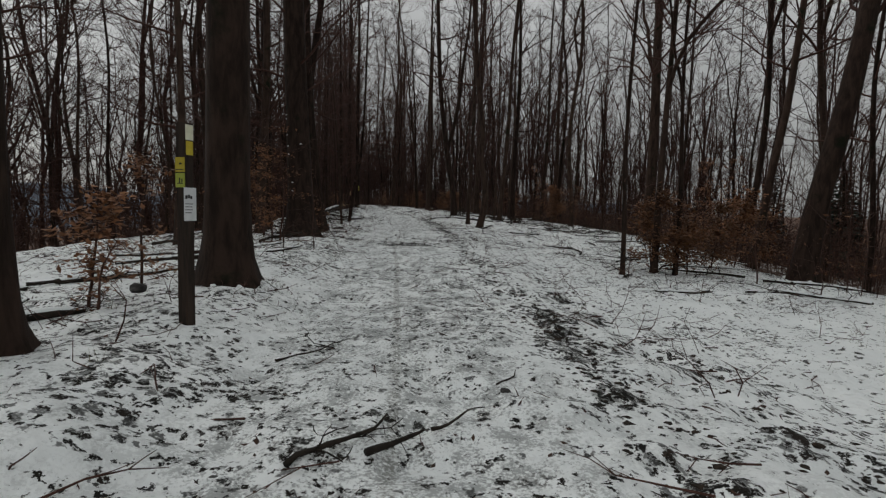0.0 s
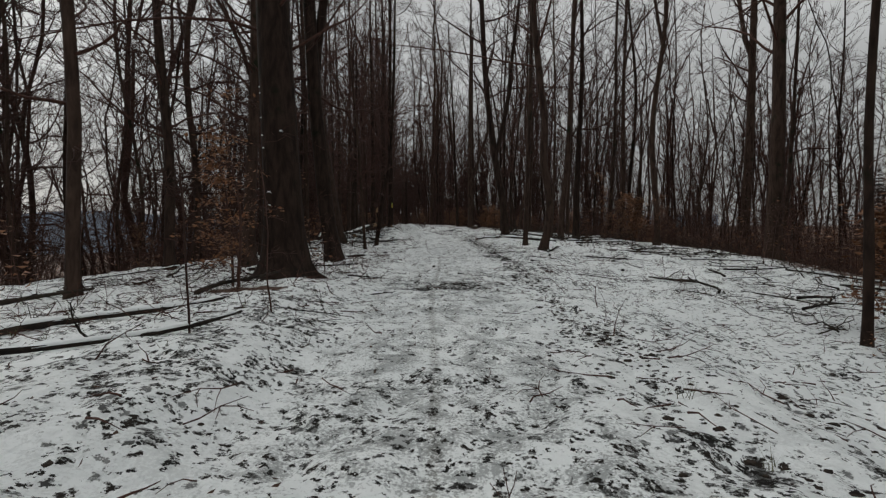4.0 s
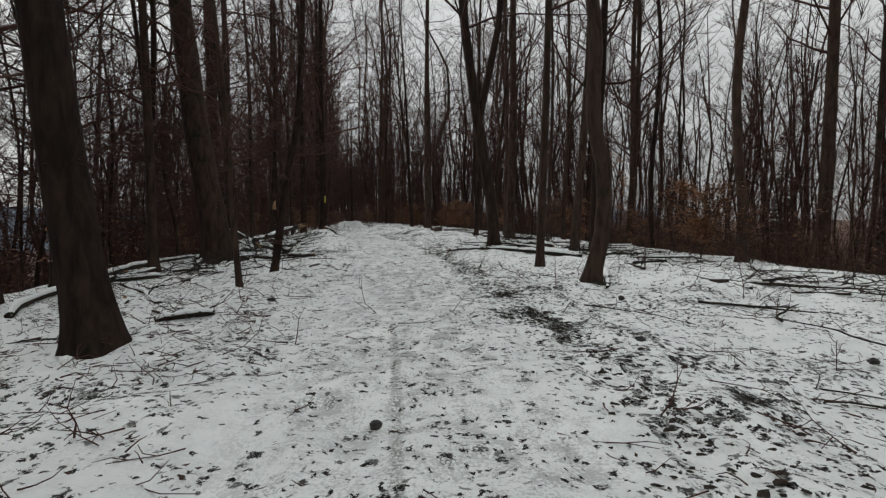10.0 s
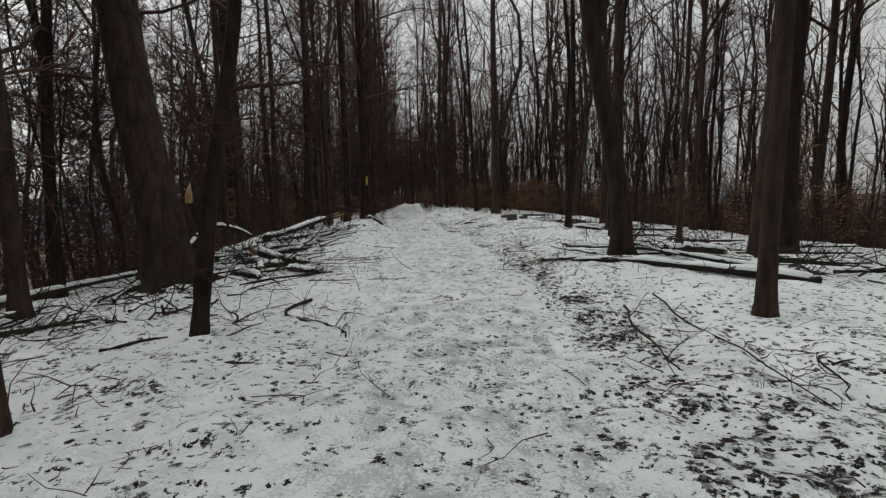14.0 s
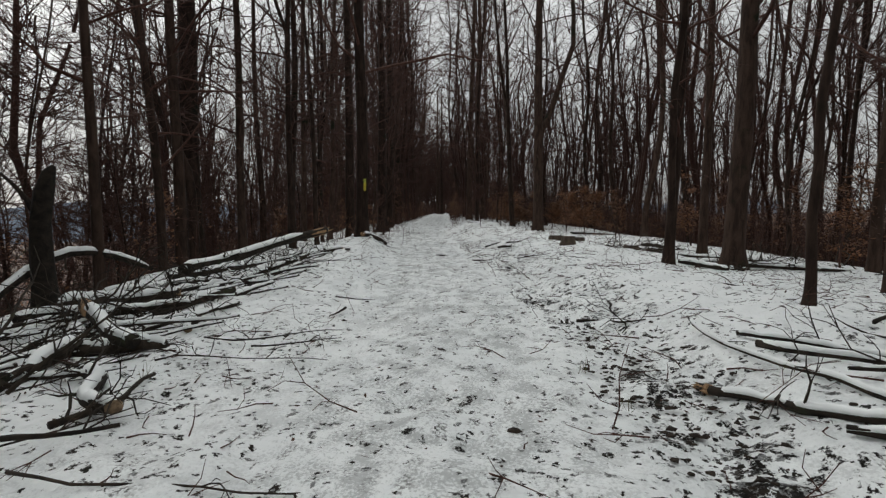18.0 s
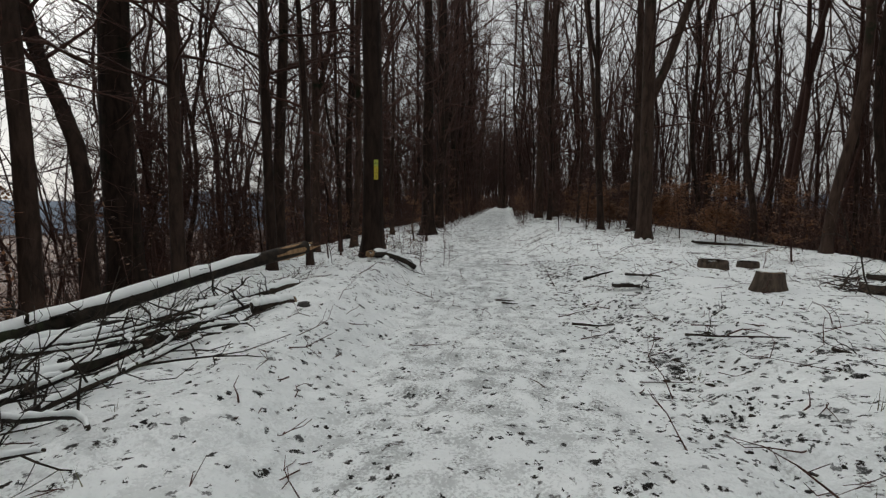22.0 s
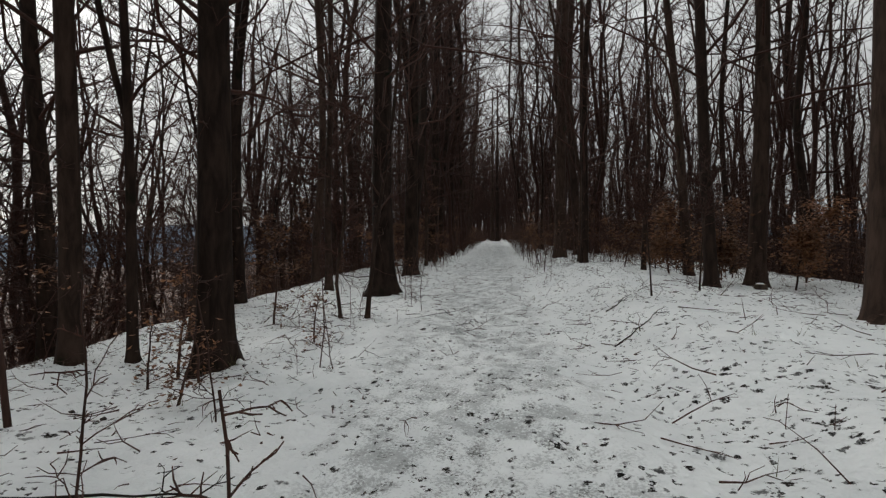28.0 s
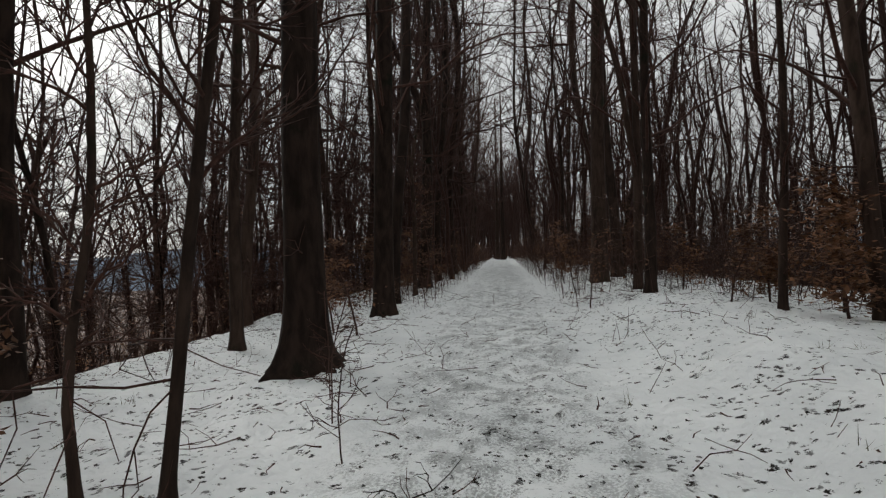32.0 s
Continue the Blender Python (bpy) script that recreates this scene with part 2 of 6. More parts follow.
SNOW_GROUND = snow_material("snow_over_soil", True)
SNOW = snow_material("fresh_snow", False)
BARK = grained("beech_bark", (0.021, 0.0136, 0.0105), (0.054, 0.0345, 0.026), (9, 9, 2.2), 0.85, 0.8, 0.025, 0.35, (0.014, 0.016, 0.009), 1.6, 0.56, 0.1)
BARK_WET = grained("wet_black_bark", (0.014, 0.0093, 0.0073), (0.036, 0.0235, 0.018), (9, 9, 2.2), 0.8, 0.8, 0.025, 0.1, (0.01, 0.012, 0.007), 1.6, 0.58, 0.06)
BARK_RED = grained("young_bark", (0.032, 0.0155, 0.0112), (0.075, 0.037, 0.027), (14, 14, 3), 0.8, 0.5, 0.01, 0.3)
TWIG = grained("twig_bark", (0.028, 0.0122, 0.0085), (0.073, 0.0325, 0.0228), (20, 20, 20), 0.85, 0.2, 0.004, 0.25)
LOGBARK = grained("dead_wood_bark", (0.010, 0.008, 0.006), (0.038, 0.028, 0.02), (8, 8, 8), 0.9, 0.8, 0.02, 0.35, (0.03, 0.04, 0.018), 2.0, 0.6)
SPLIT = grained("split_wood", (0.17, 0.10, 0.05), (0.38, 0.24, 0.13), (30, 30, 5), 0.75, 0.6, 0.01, 0.15)
CUT = grained("sawn_end_grain", (0.12, 0.08, 0.05), (0.26, 0.18, 0.11), (30, 30, 30), 0.85, 0.4, 0.005, 0.2)
LEAF = grained("dry_beech_leaf", (0.088, 0.037, 0.018), (0.225, 0.104, 0.047), (3, 3, 3), 0.7, 0.1, 0.002, 0.3)
LITTER = grained("wet_leaf_litter", (0.02, 0.013, 0.01), (0.085, 0.04, 0.022), (9, 9, 9), 0.75, 0.2, 0.003, 0.1)
EARTH = grained("clod_earth", (0.014, 0.011, 0.009), (0.045, 0.033, 0.024), (30, 30, 30), 0.95, 0.8, 0.01, 0.2)
STUMP = grained("stump_bark", (0.03, 0.022, 0.016), (0.095, 0.07, 0.052), (16, 16, 4), 0.9, 0.7, 0.012, 0.15)
GRASS = grained("winter_grass", (0.05, 0.06, 0.02), (0.13, 0.12, 0.05), (5, 5, 5), 0.8, 0.1, 0.002, 0.1)
STONE = grained("wet_stone", (0.014, 0.013, 0.012), (0.045, 0.042, 0.038), (12, 12, 12), 0.7, 0.6, 0.01, 0.2)
NEEDLE = grained("spruce_needles", (0.006, 0.011, 0.007), (0.018, 0.028, 0.016), (4, 4, 4), 0.8, 0.3, 0.01, 0.2)
# hill woods with the valley's haze painted in as a blue-grey base colour
HAZED_HILLS = grained("hazed_hill_woods", (0.17, 0.20, 0.25), (0.21, 0.245, 0.29), (0.02, 0.02, 0.05), 1.0, 0.0, 0.01, 0.05)
POST = grained("stained_post_wood", (0.014, 0.009, 0.006), (0.04, 0.025, 0.017), (30, 30, 3), 0.75, 0.5, 0.004, 0.1)
YELLOW = grained("yellow_plate_paint", (0.44, 0.34, 0.025), (0.54, 0.43, 0.05), (14, 14, 14), 0.45, 0.1, 0.001, 0.1)
LIME = grained("lime_plate_paint", (0.33, 0.38, 0.05), (0.42, 0.46, 0.09), (14, 14, 14), 0.45, 0.1, 0.001, 0.1)
PALE = grained("faded_plate_paint", (0.55, 0.55, 0.4), (0.68, 0.67, 0.52), (14, 14, 14), 0.5, 0.1, 0.001, 0.1)
PAPER = grained("laminated_paper", (0.6, 0.62, 0.63), (0.72, 0.73, 0.73), (9, 9, 9), 0.4, 0.1, 0.002, 0.05)
INK = grained("dark_print", (0.015, 0.015, 0.015), (0.03, 0.03, 0.03), (9, 9, 9), 0.6, 0.0, 0.001, 0.05)


# ---- the lie of the land ----
def smooth(a, b, v):
    t = np.clip((v - a) / (b - a), 0, 1)
    return t * t * (3 - 2 * t)


def lane(y):
    """The middle of the trail: its x at y."""
    ys = (-40, 0, 10, 20, 27, 36, 46, 52, 117, 300)
    xs = (3, 0, -1.45, -2.75, -3.6, -5.6, -8.7, -10.4, -24.4, -64)
    y = np.asarray(y, float)
    return sum(np.interp(y + d, ys, xs) for d in (-4, -2, 0, 2, 4)) / 5


def land(x, y):
    """The height of the snow at (x, y): a ridge trail with a steep slope on one side and a gentle shoulder on the other."""
    x, y = np.asarray(x, float), np.asarray(y, float)
    u = x - lane(y)
    h = 0.0125 * np.clip(y, -30, 50) + 0.006 * np.clip(y - 50, 0, 80)
    low = -0.45 * (1 - smooth(16, 27, y))
    high = 0.33 * smooth(27, 32, y)
    left = 0.2 * (1 - smooth(12, 18, y)) + 0.36 * smooth(32, 40, y) - 0.45 * smooth(44, 49, y)
    h = h + low * smooth(1.5, 4.5, u) + high * smooth(1.5, 3.0, u) * (1 - 0.9 * smooth(3.8, 7.5, u))
    h = h + left * smooth(1.0, 2.0, -u) * (1 - 0.8 * smooth(2.2, 4.5, -u))
    h = h - (0.1 * smooth(16, 20, y) + 0.14 * smooth(46, 50, y)) * smooth(2.2, 4, -u)
    h = h + 0.13 * np.exp(-((x + 9.75) ** 2 + (y - 43.0) ** 2) / 0.64)
    edge = 7.6 - 2.0 * smooth(5, 50, y)
    a = np.maximum(-u - edge, 0)
    fall = 0.58 * (np.sqrt(a * a + 1.2) - np.sqrt(1.2))
    h = h - 45 * (1 - np.exp(-fall / 45))
    b = np.maximum(u - 9.0, 0)
    fall = 0.22 * (np.sqrt(b * b + 4) - 2)
    h = h - 9 * (1 - np.exp(-fall / 9))
    return h


def ground_z(x, y):
    return float(land(x, y))


def lattice(x, y, scale, seed):
    """Smooth value noise, 0 to 1, on arrays."""
    x, y = x * scale, y * scale
    i, j = np.floor(x).astype(np.int64), np.floor(y).astype(np.int64)
    fx, fy = x - i, y - j
    fx, fy = fx * fx * (3 - 2 * fx), fy * fy * (3 - 2 * fy)

    def corner(a, b):
        h = (a * 374761393 + b * 668265263 + seed * 982451653) & 0x7FFFFFFF
        h = ((h ^ (h >> 13)) * 1274126177) & 0x7FFFFFFF
        return ((h ^ (h >> 16)) & 0xFFFF) / 65535.0

    top = corner(i, j) * (1 - fx) + corner(i + 1, j) * fx
    low = corner(i, j + 1) * (1 - fx) + corner(i + 1, j + 1) * fx
    return top * (1 - fy) + low * fy


# ---- mesh helpers ----
class Shape:
    """Collects vertices, quads and triangles."""

    def __init__(self):
        self.v, self.q, self.t, self.n = [], [], [], 0

    def add(self, v, q=None, t=None):
        v = np.asarray(v, float).reshape(-1, 3)
        if q is not None:
            self.q.append(np.asarray(q, np.int64).reshape(-1, 4) + self.n)
        if t is not None:
            self.t.append(np.asarray(t, np.int64).reshape(-1, 3) + self.n)
        self.v.append(v)
        self.n += len(v)
        return self

    def tube(self, points, radii, sides, cap=False, wobble=0.0, rng=None):
        p, r = np.asarray(points, float), np.asarray(radii, float)
        k = len(p)
        d = np.empty_like(p)
        d[1:-1], d[0], d[-1] = p[2:] - p[:-2], p[1] - p[0], p[-1] - p[-2]
        d /= np.linalg.norm(d, axis=1)[:, None] + 1e-9
        whole = p[-1] - p[0]
        ref = np.array([1.0, 0.2, 0.1]) if abs(whole[2]) > 0.6 * np.linalg.norm(whole) else np.array([0.1, 0.15, 1.0])
        a = np.cross(d, ref)
        a /= np.linalg.norm(a, axis=1)[:, None] + 1e-9
        b = np.cross(d, a)
        ang = np.arange(sides) * (2 * math.pi / sides)
        rr = r[:, None] * (1 + (rng.uniform(-wobble, wobble, (k, sides)) if wobble else 0))
        ring = p[:, None] + rr[:, :, None] * (np.cos(ang)[None, :, None] * a[:, None] + np.sin(ang)[None, :, None] * b[:, None])
        base = np.arange(k - 1)[:, None] * sides + np.arange(sides)[None]
        nxt = np.arange(k - 1)[:, None] * sides + (np.arange(sides)[None] + 1) % sides
        q = np.stack([base, base + sides, nxt + sides, nxt], -1)
        t = None
        v = ring.reshape(-1, 3)
        if cap:
            v = np.concatenate([v, p[:1], p[-1:]])
            s = np.arange(sides)
            t = np.concatenate([np.stack([np.full(sides, k * sides), s, (s + 1) % sides], -1),
                                np.stack([np.full(sides, k * sides + 1), (k - 1) * sides + (s + 1) % sides, (k - 1) * sides + s], -1)])
        return self.add(v, q, t)

    def prisms(self, a, b, ra, rb, sides=3):
        """Many straight tapered twigs at once, from the points a to the points b."""
        a, b = np.asarray(a, float), np.asarray(b, float)
        d = b - a
        d = d / (np.linalg.norm(d, axis=1)[:, None] + 1e-9)
        ref = np.where(np.abs(d[:, 2:3]) > 0.7, [[1.0, 0.2, 0.0]], [[0.1, 0.1, 1.0]])
        p = np.cross(d, ref)
        p /= np.linalg.norm(p, axis=1)[:, None] + 1e-9
        o = np.cross(d, p)
        ang = np.arange(sides) * (2 * math.pi / sides)
        ring = np.cos(ang)[None, :, None] * p[:, None] + np.sin(ang)[None, :, None] * o[:, None]
        ra, rb = np.broadcast_to(ra, len(a))[:, None, None], np.broadcast_to(rb, len(a))[:, None, None]
        v = np.concatenate([a[:, None] + ring * ra, b[:, None] + ring * rb], 1)
        i = np.arange(len(a))[:, None, None] * (2 * sides)
        s = np.arange(sides)
        q = np.stack([s, s + sides, (s + 1) % sides + sides, (s + 1) % sides], -1)
        return self.add(v.reshape(-1, 3), (i + q[None]).reshape(-1, 4))

    def spikes(self, a, b, ra):
        """Many straight twigs at once that end in a point."""
        a, b = np.asarray(a, float), np.asarray(b, float)
        d = b - a
        d = d / (np.linalg.norm(d, axis=1)[:, None] + 1e-9)
        ref = np.where(np.abs(d[:, 2:3]) > 0.7, [[1.0, 0.2, 0.0]], [[0.1, 0.1, 1.0]])
        p = np.cross(d, ref)
        p /= np.linalg.norm(p, axis=1)[:, None] + 1e-9
        o = np.cross(d, p)
        ang = np.arange(3) * (2 * math.pi / 3)
        ring = np.cos(ang)[None, :, None] * p[:, None] + np.sin(ang)[None, :, None] * o[:, None]
        ra = np.broadcast_to(ra, len(a))[:, None, None]
        v = np.concatenate([a[:, None] + ring * ra, b[:, None]], 1)
        i = np.arange(len(a))[:, None, None] * 4
        return self.add(v.reshape(-1, 3), None, (i + np.array([[0, 3, 1], [1, 3, 2], [2, 3, 0]])[None]).reshape(-1, 3))

    def box(self, x, y, z, bevel=0.0):
        """A box between two corners, its upright edges cut off by the bevel."""
        (x0, x1), (y0, y1), (z0, z1) = x, y, z
        c = bevel
        flat = [(x0 + c, y0), (x1 - c, y0), (x1, y0 + c), (x1, y1 - c), (x1 - c, y1), (x0 + c, y1), (x0, y1 - c), (x0, y0 + c)] if c else [(x0, y0), (x1, y0), (x1, y1), (x0, y1)]
        k = len(flat)
        v = [(a, b, z0) for a, b in flat] + [(a, b, z1) for a, b in flat] + [((x0 + x1) / 2, (y0 + y1) / 2, z0), ((x0 + x1) / 2, (y0 + y1) / 2, z1)]
        q = [(i, (i + 1) % k, k + (i + 1) % k, k + i) for i in range(k)]
        t = [(2 * k, (i + 1) % k, i) for i in range(k)] + [(2 * k + 1, k + i, k + (i + 1) % k) for i in range(k)]
        return self.add(v, q, t)

    def mesh(self, name, mat, smooth_faces=True):
        me = bpy.data.meshes.new(name)
        v = np.concatenate(self.v)
        q = np.concatenate(self.q) if self.q else np.zeros((0, 4), np.int64)
        t = np.concatenate(self.t) if self.t else np.zeros((0, 3), np.int64)
        me.vertices.add(len(v))
        me.vertices.foreach_set("co", v.ravel())
        me.loops.add(4 * len(q) + 3 * len(t))
        me.loops.foreach_set("vertex_index", np.concatenate([q.ravel(), t.ravel()]).astype(np.int32))
        me.polygons.add(len(q) + len(t))
        starts = np.concatenate([np.arange(len(q)) * 4, 4 * len(q) + np.arange(len(t)) * 3])
        me.polygons.foreach_set("loop_start", starts.astype(np.int32))
        me.polygons.foreach_set("use_smooth", np.full(len(starts), smooth_faces))
        me.materials.append(mat)
        me.update(calc_edges=True)
        return me


def part(name, shape, mat, parent, label="", smooth_faces=True):
    """Links a shape as one mesh object under a thing or a part."""
    ob = new(name, shape.mesh(name, mat, smooth_faces))
    ob.parent = parent
    return tagged(ob, label)


def thing(name, at, label, category, group="", turn=0.0):
    """An empty at a thing's base."""
    ob = new(name)
    ob.empty_display_size = 0.1
    ob.matrix_world = pose(at[0], at[1], at[2], 0, 0, turn)
    return tagged(ob, label, category, group)


def spine(start, way, length, steps, rng, bend=0.25, lift=0.0):
    """A wandering line of points."""
    pts, d = [np.array(start, float)], np.array(way, float)
    for _ in range(steps):
        d = d + rng.normal(0, bend / steps, 3) * 2
        d[2] += lift / steps
        d = d / np.linalg.norm(d)
        pts.append(pts[-1] + d * length / steps)
    return np.array(pts)


# ---- the ground ----
def build_ground():
    fine_y = np.arange(-4, 58, 0.1)
    ahead = 58 + np.cumsum(0.09 * 1.05 ** np.arange(150))
    ahead = ahead[ahead < 2500]
    behind = -4 - np.cumsum(0.09 * 1.07 ** np.arange(110))
    behind = behind[behind > -900][::-1]
    ys = np.concatenate([behind, fine_y, ahead])
    fine_u = np.concatenate([np.arange(-6.3, -0.4, 0.11), np.arange(-0.4, 0.3, 0.045), np.arange(0.3, 7.2, 0.11)])
    out = np.cumsum(0.13 * 1.12 ** np.arange(66))
    us = np.concatenate([-6.3 - out[::-1], fine_u, fine_u[-1] + out])
    U, Y = np.meshgrid(us, ys)
    X = lane(Y) + U
    Z = land(X, Y)
    side = np.abs(U)
    near = 1 - smooth(9, 40, side)
    # hummocks, lumps and trodden dents
    Z = Z + near * (0.10 * (lattice(X, Y, 0.45, 1) - 0.5) + 0.07 * (lattice(X, Y, 1.3, 2) - 0.5) * smooth(0.6, 1.8, side) + 0.075 * (lattice(X, Y, 3.3, 3) - 0.5) + 0.05 * (lattice(X, Y, 5.5, 13) - 0.5) * smooth(0.7, 1.6, side))
    dents = np.maximum(lattice(X, Y, 3.1, 4) - 0.62, 0) * 0.16
    Z = Z - dents * (1 - smooth(1.0, 1.9, side))
    rut_line = 1.65 - 0.25 * (1 - smooth(3, 6, Y)) + 0.35 * (lattice(Y, Y * 0, 0.25, 5) - 0.5)
    rutted = (1 - smooth(44, 50, Y)) * smooth(-8, -4, Y) * (1 - 0.45 * smooth(8, 10, Y) * (1 - smooth(18, 20, Y))) * (1 - 0.3 * smooth(36, 39, Y))
    second = 1 - 0.85 * smooth(8, 11, Y) * (1 - smooth(16.8, 17.8, Y) * (1 - smooth(19.8, 21, Y)))
    rut = np.exp(-((U - rut_line) / 0.28) ** 2) + second * np.exp(-((U - rut_line - 1.0) / 0.26) ** 2)
    rough = lattice(X, Y, 4.6, 6) - 0.5
    Z = Z + rutted * rut * (0.13 * rough - 0.035)
    Z = Z + 1.2 * smooth(20, 60, side) * (lattice(X, Y, 0.05, 7) - 0.5)
    shape = Shape()
    rows, cols = Y.shape
    idx = np.arange(rows * cols).reshape(rows, cols)
    q = np.stack([idx[:-1, :-1], idx[:-1, 1:], idx[1:, 1:], idx[1:, :-1]], -1).reshape(-1, 4)
    shape.add(np.stack([X, Y, Z], -1), q)
    ob = new("ground", shape.mesh("ground", SNOW_GROUND))
    tagged(ob, "thin trodden snow over leaf litter and muddy soil", "ground", "", "structure")
    patches = 0.6 * lattice(X, Y, 0.55, 8) + 0.4 * lattice(X, Y, 1.5, 18)
    slope_side = 0.5 - 0.3 * smooth(23, 29, Y) - 0.05 * smooth(44, 50, Y)
    shoulder = 0.4 + 0.1 * smooth(8, 12, Y) - 0.24 * smooth(24, 31, Y) - 0.12 * smooth(41, 47, Y)
    bare = np.where(U < 0, slope_side, shoulder) * (0.4 + 1.15 * smooth(0.22, 0.78, patches)) * (0.4 + 0.35 * (1 - smooth(13, 19, Y)) + (0.6 - 0.35 * (1 - smooth(13, 19, Y))) * smooth(0.7, 1.5, side))
    clump = np.clip((lattice(X, Y, 2.2, 9) - 0.28) * 2.6, 0, 1.6)
    bare = bare + rutted * 0.9 * np.maximum(np.exp(-((U - rut_line) / 0.27) ** 2), second * np.exp(-((U - rut_line - 1.0) / 0.3) ** 2)) * clump
    # speckled shoulders beside the trail
    bare = bare + 0.2 * np.exp(-((U + 2.3) / 1.0) ** 2) * (smooth(10, 12, Y) * (1 - smooth(22, 27, Y))) * lattice(X, Y, 1.4, 14)
    bare = bare + 0.22 * np.exp(-((U - 2.6) / 1.1) ** 2) * (1 - smooth(22, 27, Y)) * lattice(X, Y, 1.2, 15)
    bare = bare + 0.1 * np.exp(-((U - 2.3) / 0.6) ** 2) * smooth(33, 37, Y) * lattice(X, Y, 1.0, 16)
    mud = np.exp(-(((X + 1.9) / 1.05) ** 2 + ((Y - 14.75) / 0.65) ** 2) ** 1.5)
    bare = bare + 1.25 * mud * (0.5 + lattice(X, Y, 2.4, 19))
    bare = np.maximum(bare, 0.04) + 0.9 * smooth(1.5, 3.0, side) * smooth(57, 72, Y) + 0.9 * smooth(8.8, 12, U) + 1.0 * smooth(0.3, 2.5, -U - (7.6 - 2.0 * smooth(5, 50, Y)))
    tread = (1 - smooth(0.75, 1.4, side)) * (0.75 + 0.6 * lattice(X, Y, 0.7, 11)) * (1 + 0.8 * (1 - smooth(9, 18, Y))) * (1 - 0.25 * smooth(60, 110, Y))
    tread = tread + 0.45 * smooth(36, 42, Y) * np.exp(-((U - 0.3) / 0.7) ** 2) * lattice(X, Y, 1.6, 17) * 1.4
    tread = tread + 1.4 * mud
    tread = np.maximum(tread, 0.5 * rutted * (1 - smooth(2.2, 3.0, side)))
    litter = 0.75 * np.exp(-(((X + 4.6) / 0.85) ** 2 + ((Y - 12.7) / 0.38) ** 2))
    litter = litter + 0.45 * smooth(2.0, 3.6, side) * smooth(60, 76, Y) + 0.5 * smooth(8.6, 11.5, U) + 0.5 * smooth(0.0, 2.0, -U - (7.6 - 2.0 * smooth(5, 50, Y)))
    groove = np.exp(-((U + 0.08 + 0.2 * (lattice(Y, Y * 0, 0.22, 12) - 0.5)) / 0.055) ** 2) * (1 - smooth(19, 25, Y))
    for key, values in (("bare", bare), ("tread", tread), ("litter", litter), ("groove", groove)):
        at = ob.data.attributes.new(key, "FLOAT", "POINT")
        at.data.foreach_set("value", np.ascontiguousarray(values, np.float32).ravel())


build_ground()


# ---- trees ----
def way_of(azimuth, rise):
    return np.array([math.cos(azimuth) * math.cos(rise), math.sin(azimuth) * math.cos(rise), math.sin(rise)])


def stem_line(height, lean, sway, rng, steps=16, bends=()):
    """The middle line of a trunk, from just under the snow; bends: sideways offsets at given heights."""
    z = np.concatenate([[-0.35, 0.0, 0.08, 0.18, 0.34, 0.6, 1.0], np.linspace(1.6, height, steps if not bends else 28)])
    up = np.maximum(z, 0)
    a, b = rng.uniform(0, 6.3, 2)
    f = rng.uniform(0.35, 0.6)
    env = np.minimum(up / 2.5, 1.0)
    x = lean[0] * up + sway * env * (np.sin(f * up + a) - math.sin(a))
    y = lean[1] * up + sway * env * (np.sin(f * 1.2 * up + b) - math.sin(b))
    if bends:
        hs, off = [0.0] + [h for h, _ in bends], [0.0] + [d for _, d in bends]
        x = sum(np.interp(np.maximum(up + d, 0), hs, off) for d in (-0.3, -0.15, 0, 0.15, 0.3)) / 5
        x = x + np.maximum(up - hs[-1], 0) * (off[-1] - off[-2]) / (hs[-1] - hs[-2]) * 0.6
    return np.stack([x, y, z], -1)


def trunk_shape(line, radius, height, rng, sides=14, flare=0.75):
    """A tapered trunk with a root flare of several spurs and a slightly uneven girth."""
    z = np.maximum(line[:, 2], 0)
    r = radius * (1 - 0.72 * (z / height) ** 0.9) + 0.004
    shape = Shape()
    ang = np.arange(sides) * (2 * math.pi / sides)
    k = int(rng.integers(4, 7))
    spurs = 0.5 + 0.5 * np.cos(k * ang + rng.uniform(0, 6)) + 0.35 * np.cos(2 * ang + rng.uniform(0, 6))
    swell = flare * np.exp(-z / (0.75 * radius + 0.1))[:, None] * (0.45 + 0.75 * spurs[None])
    uneven = rng.uniform(-0.03, 0.03, (len(z), sides))
    rr = r[:, None] * (1 + swell + uneven)
    ring = line[:, None] + np.stack([rr * np.cos(ang), rr * np.sin(ang), 0 * rr], -1)
    n = len(z)
    base = np.arange(n - 1)[:, None] * sides + np.arange(sides)[None]
    nxt = np.arange(n - 1)[:, None] * sides + (np.arange(sides)[None] + 1) % sides
    shape.add(ring.reshape(-1, 3), np.stack([base, nxt, nxt + sides, base + sides], -1))
    return shape, r


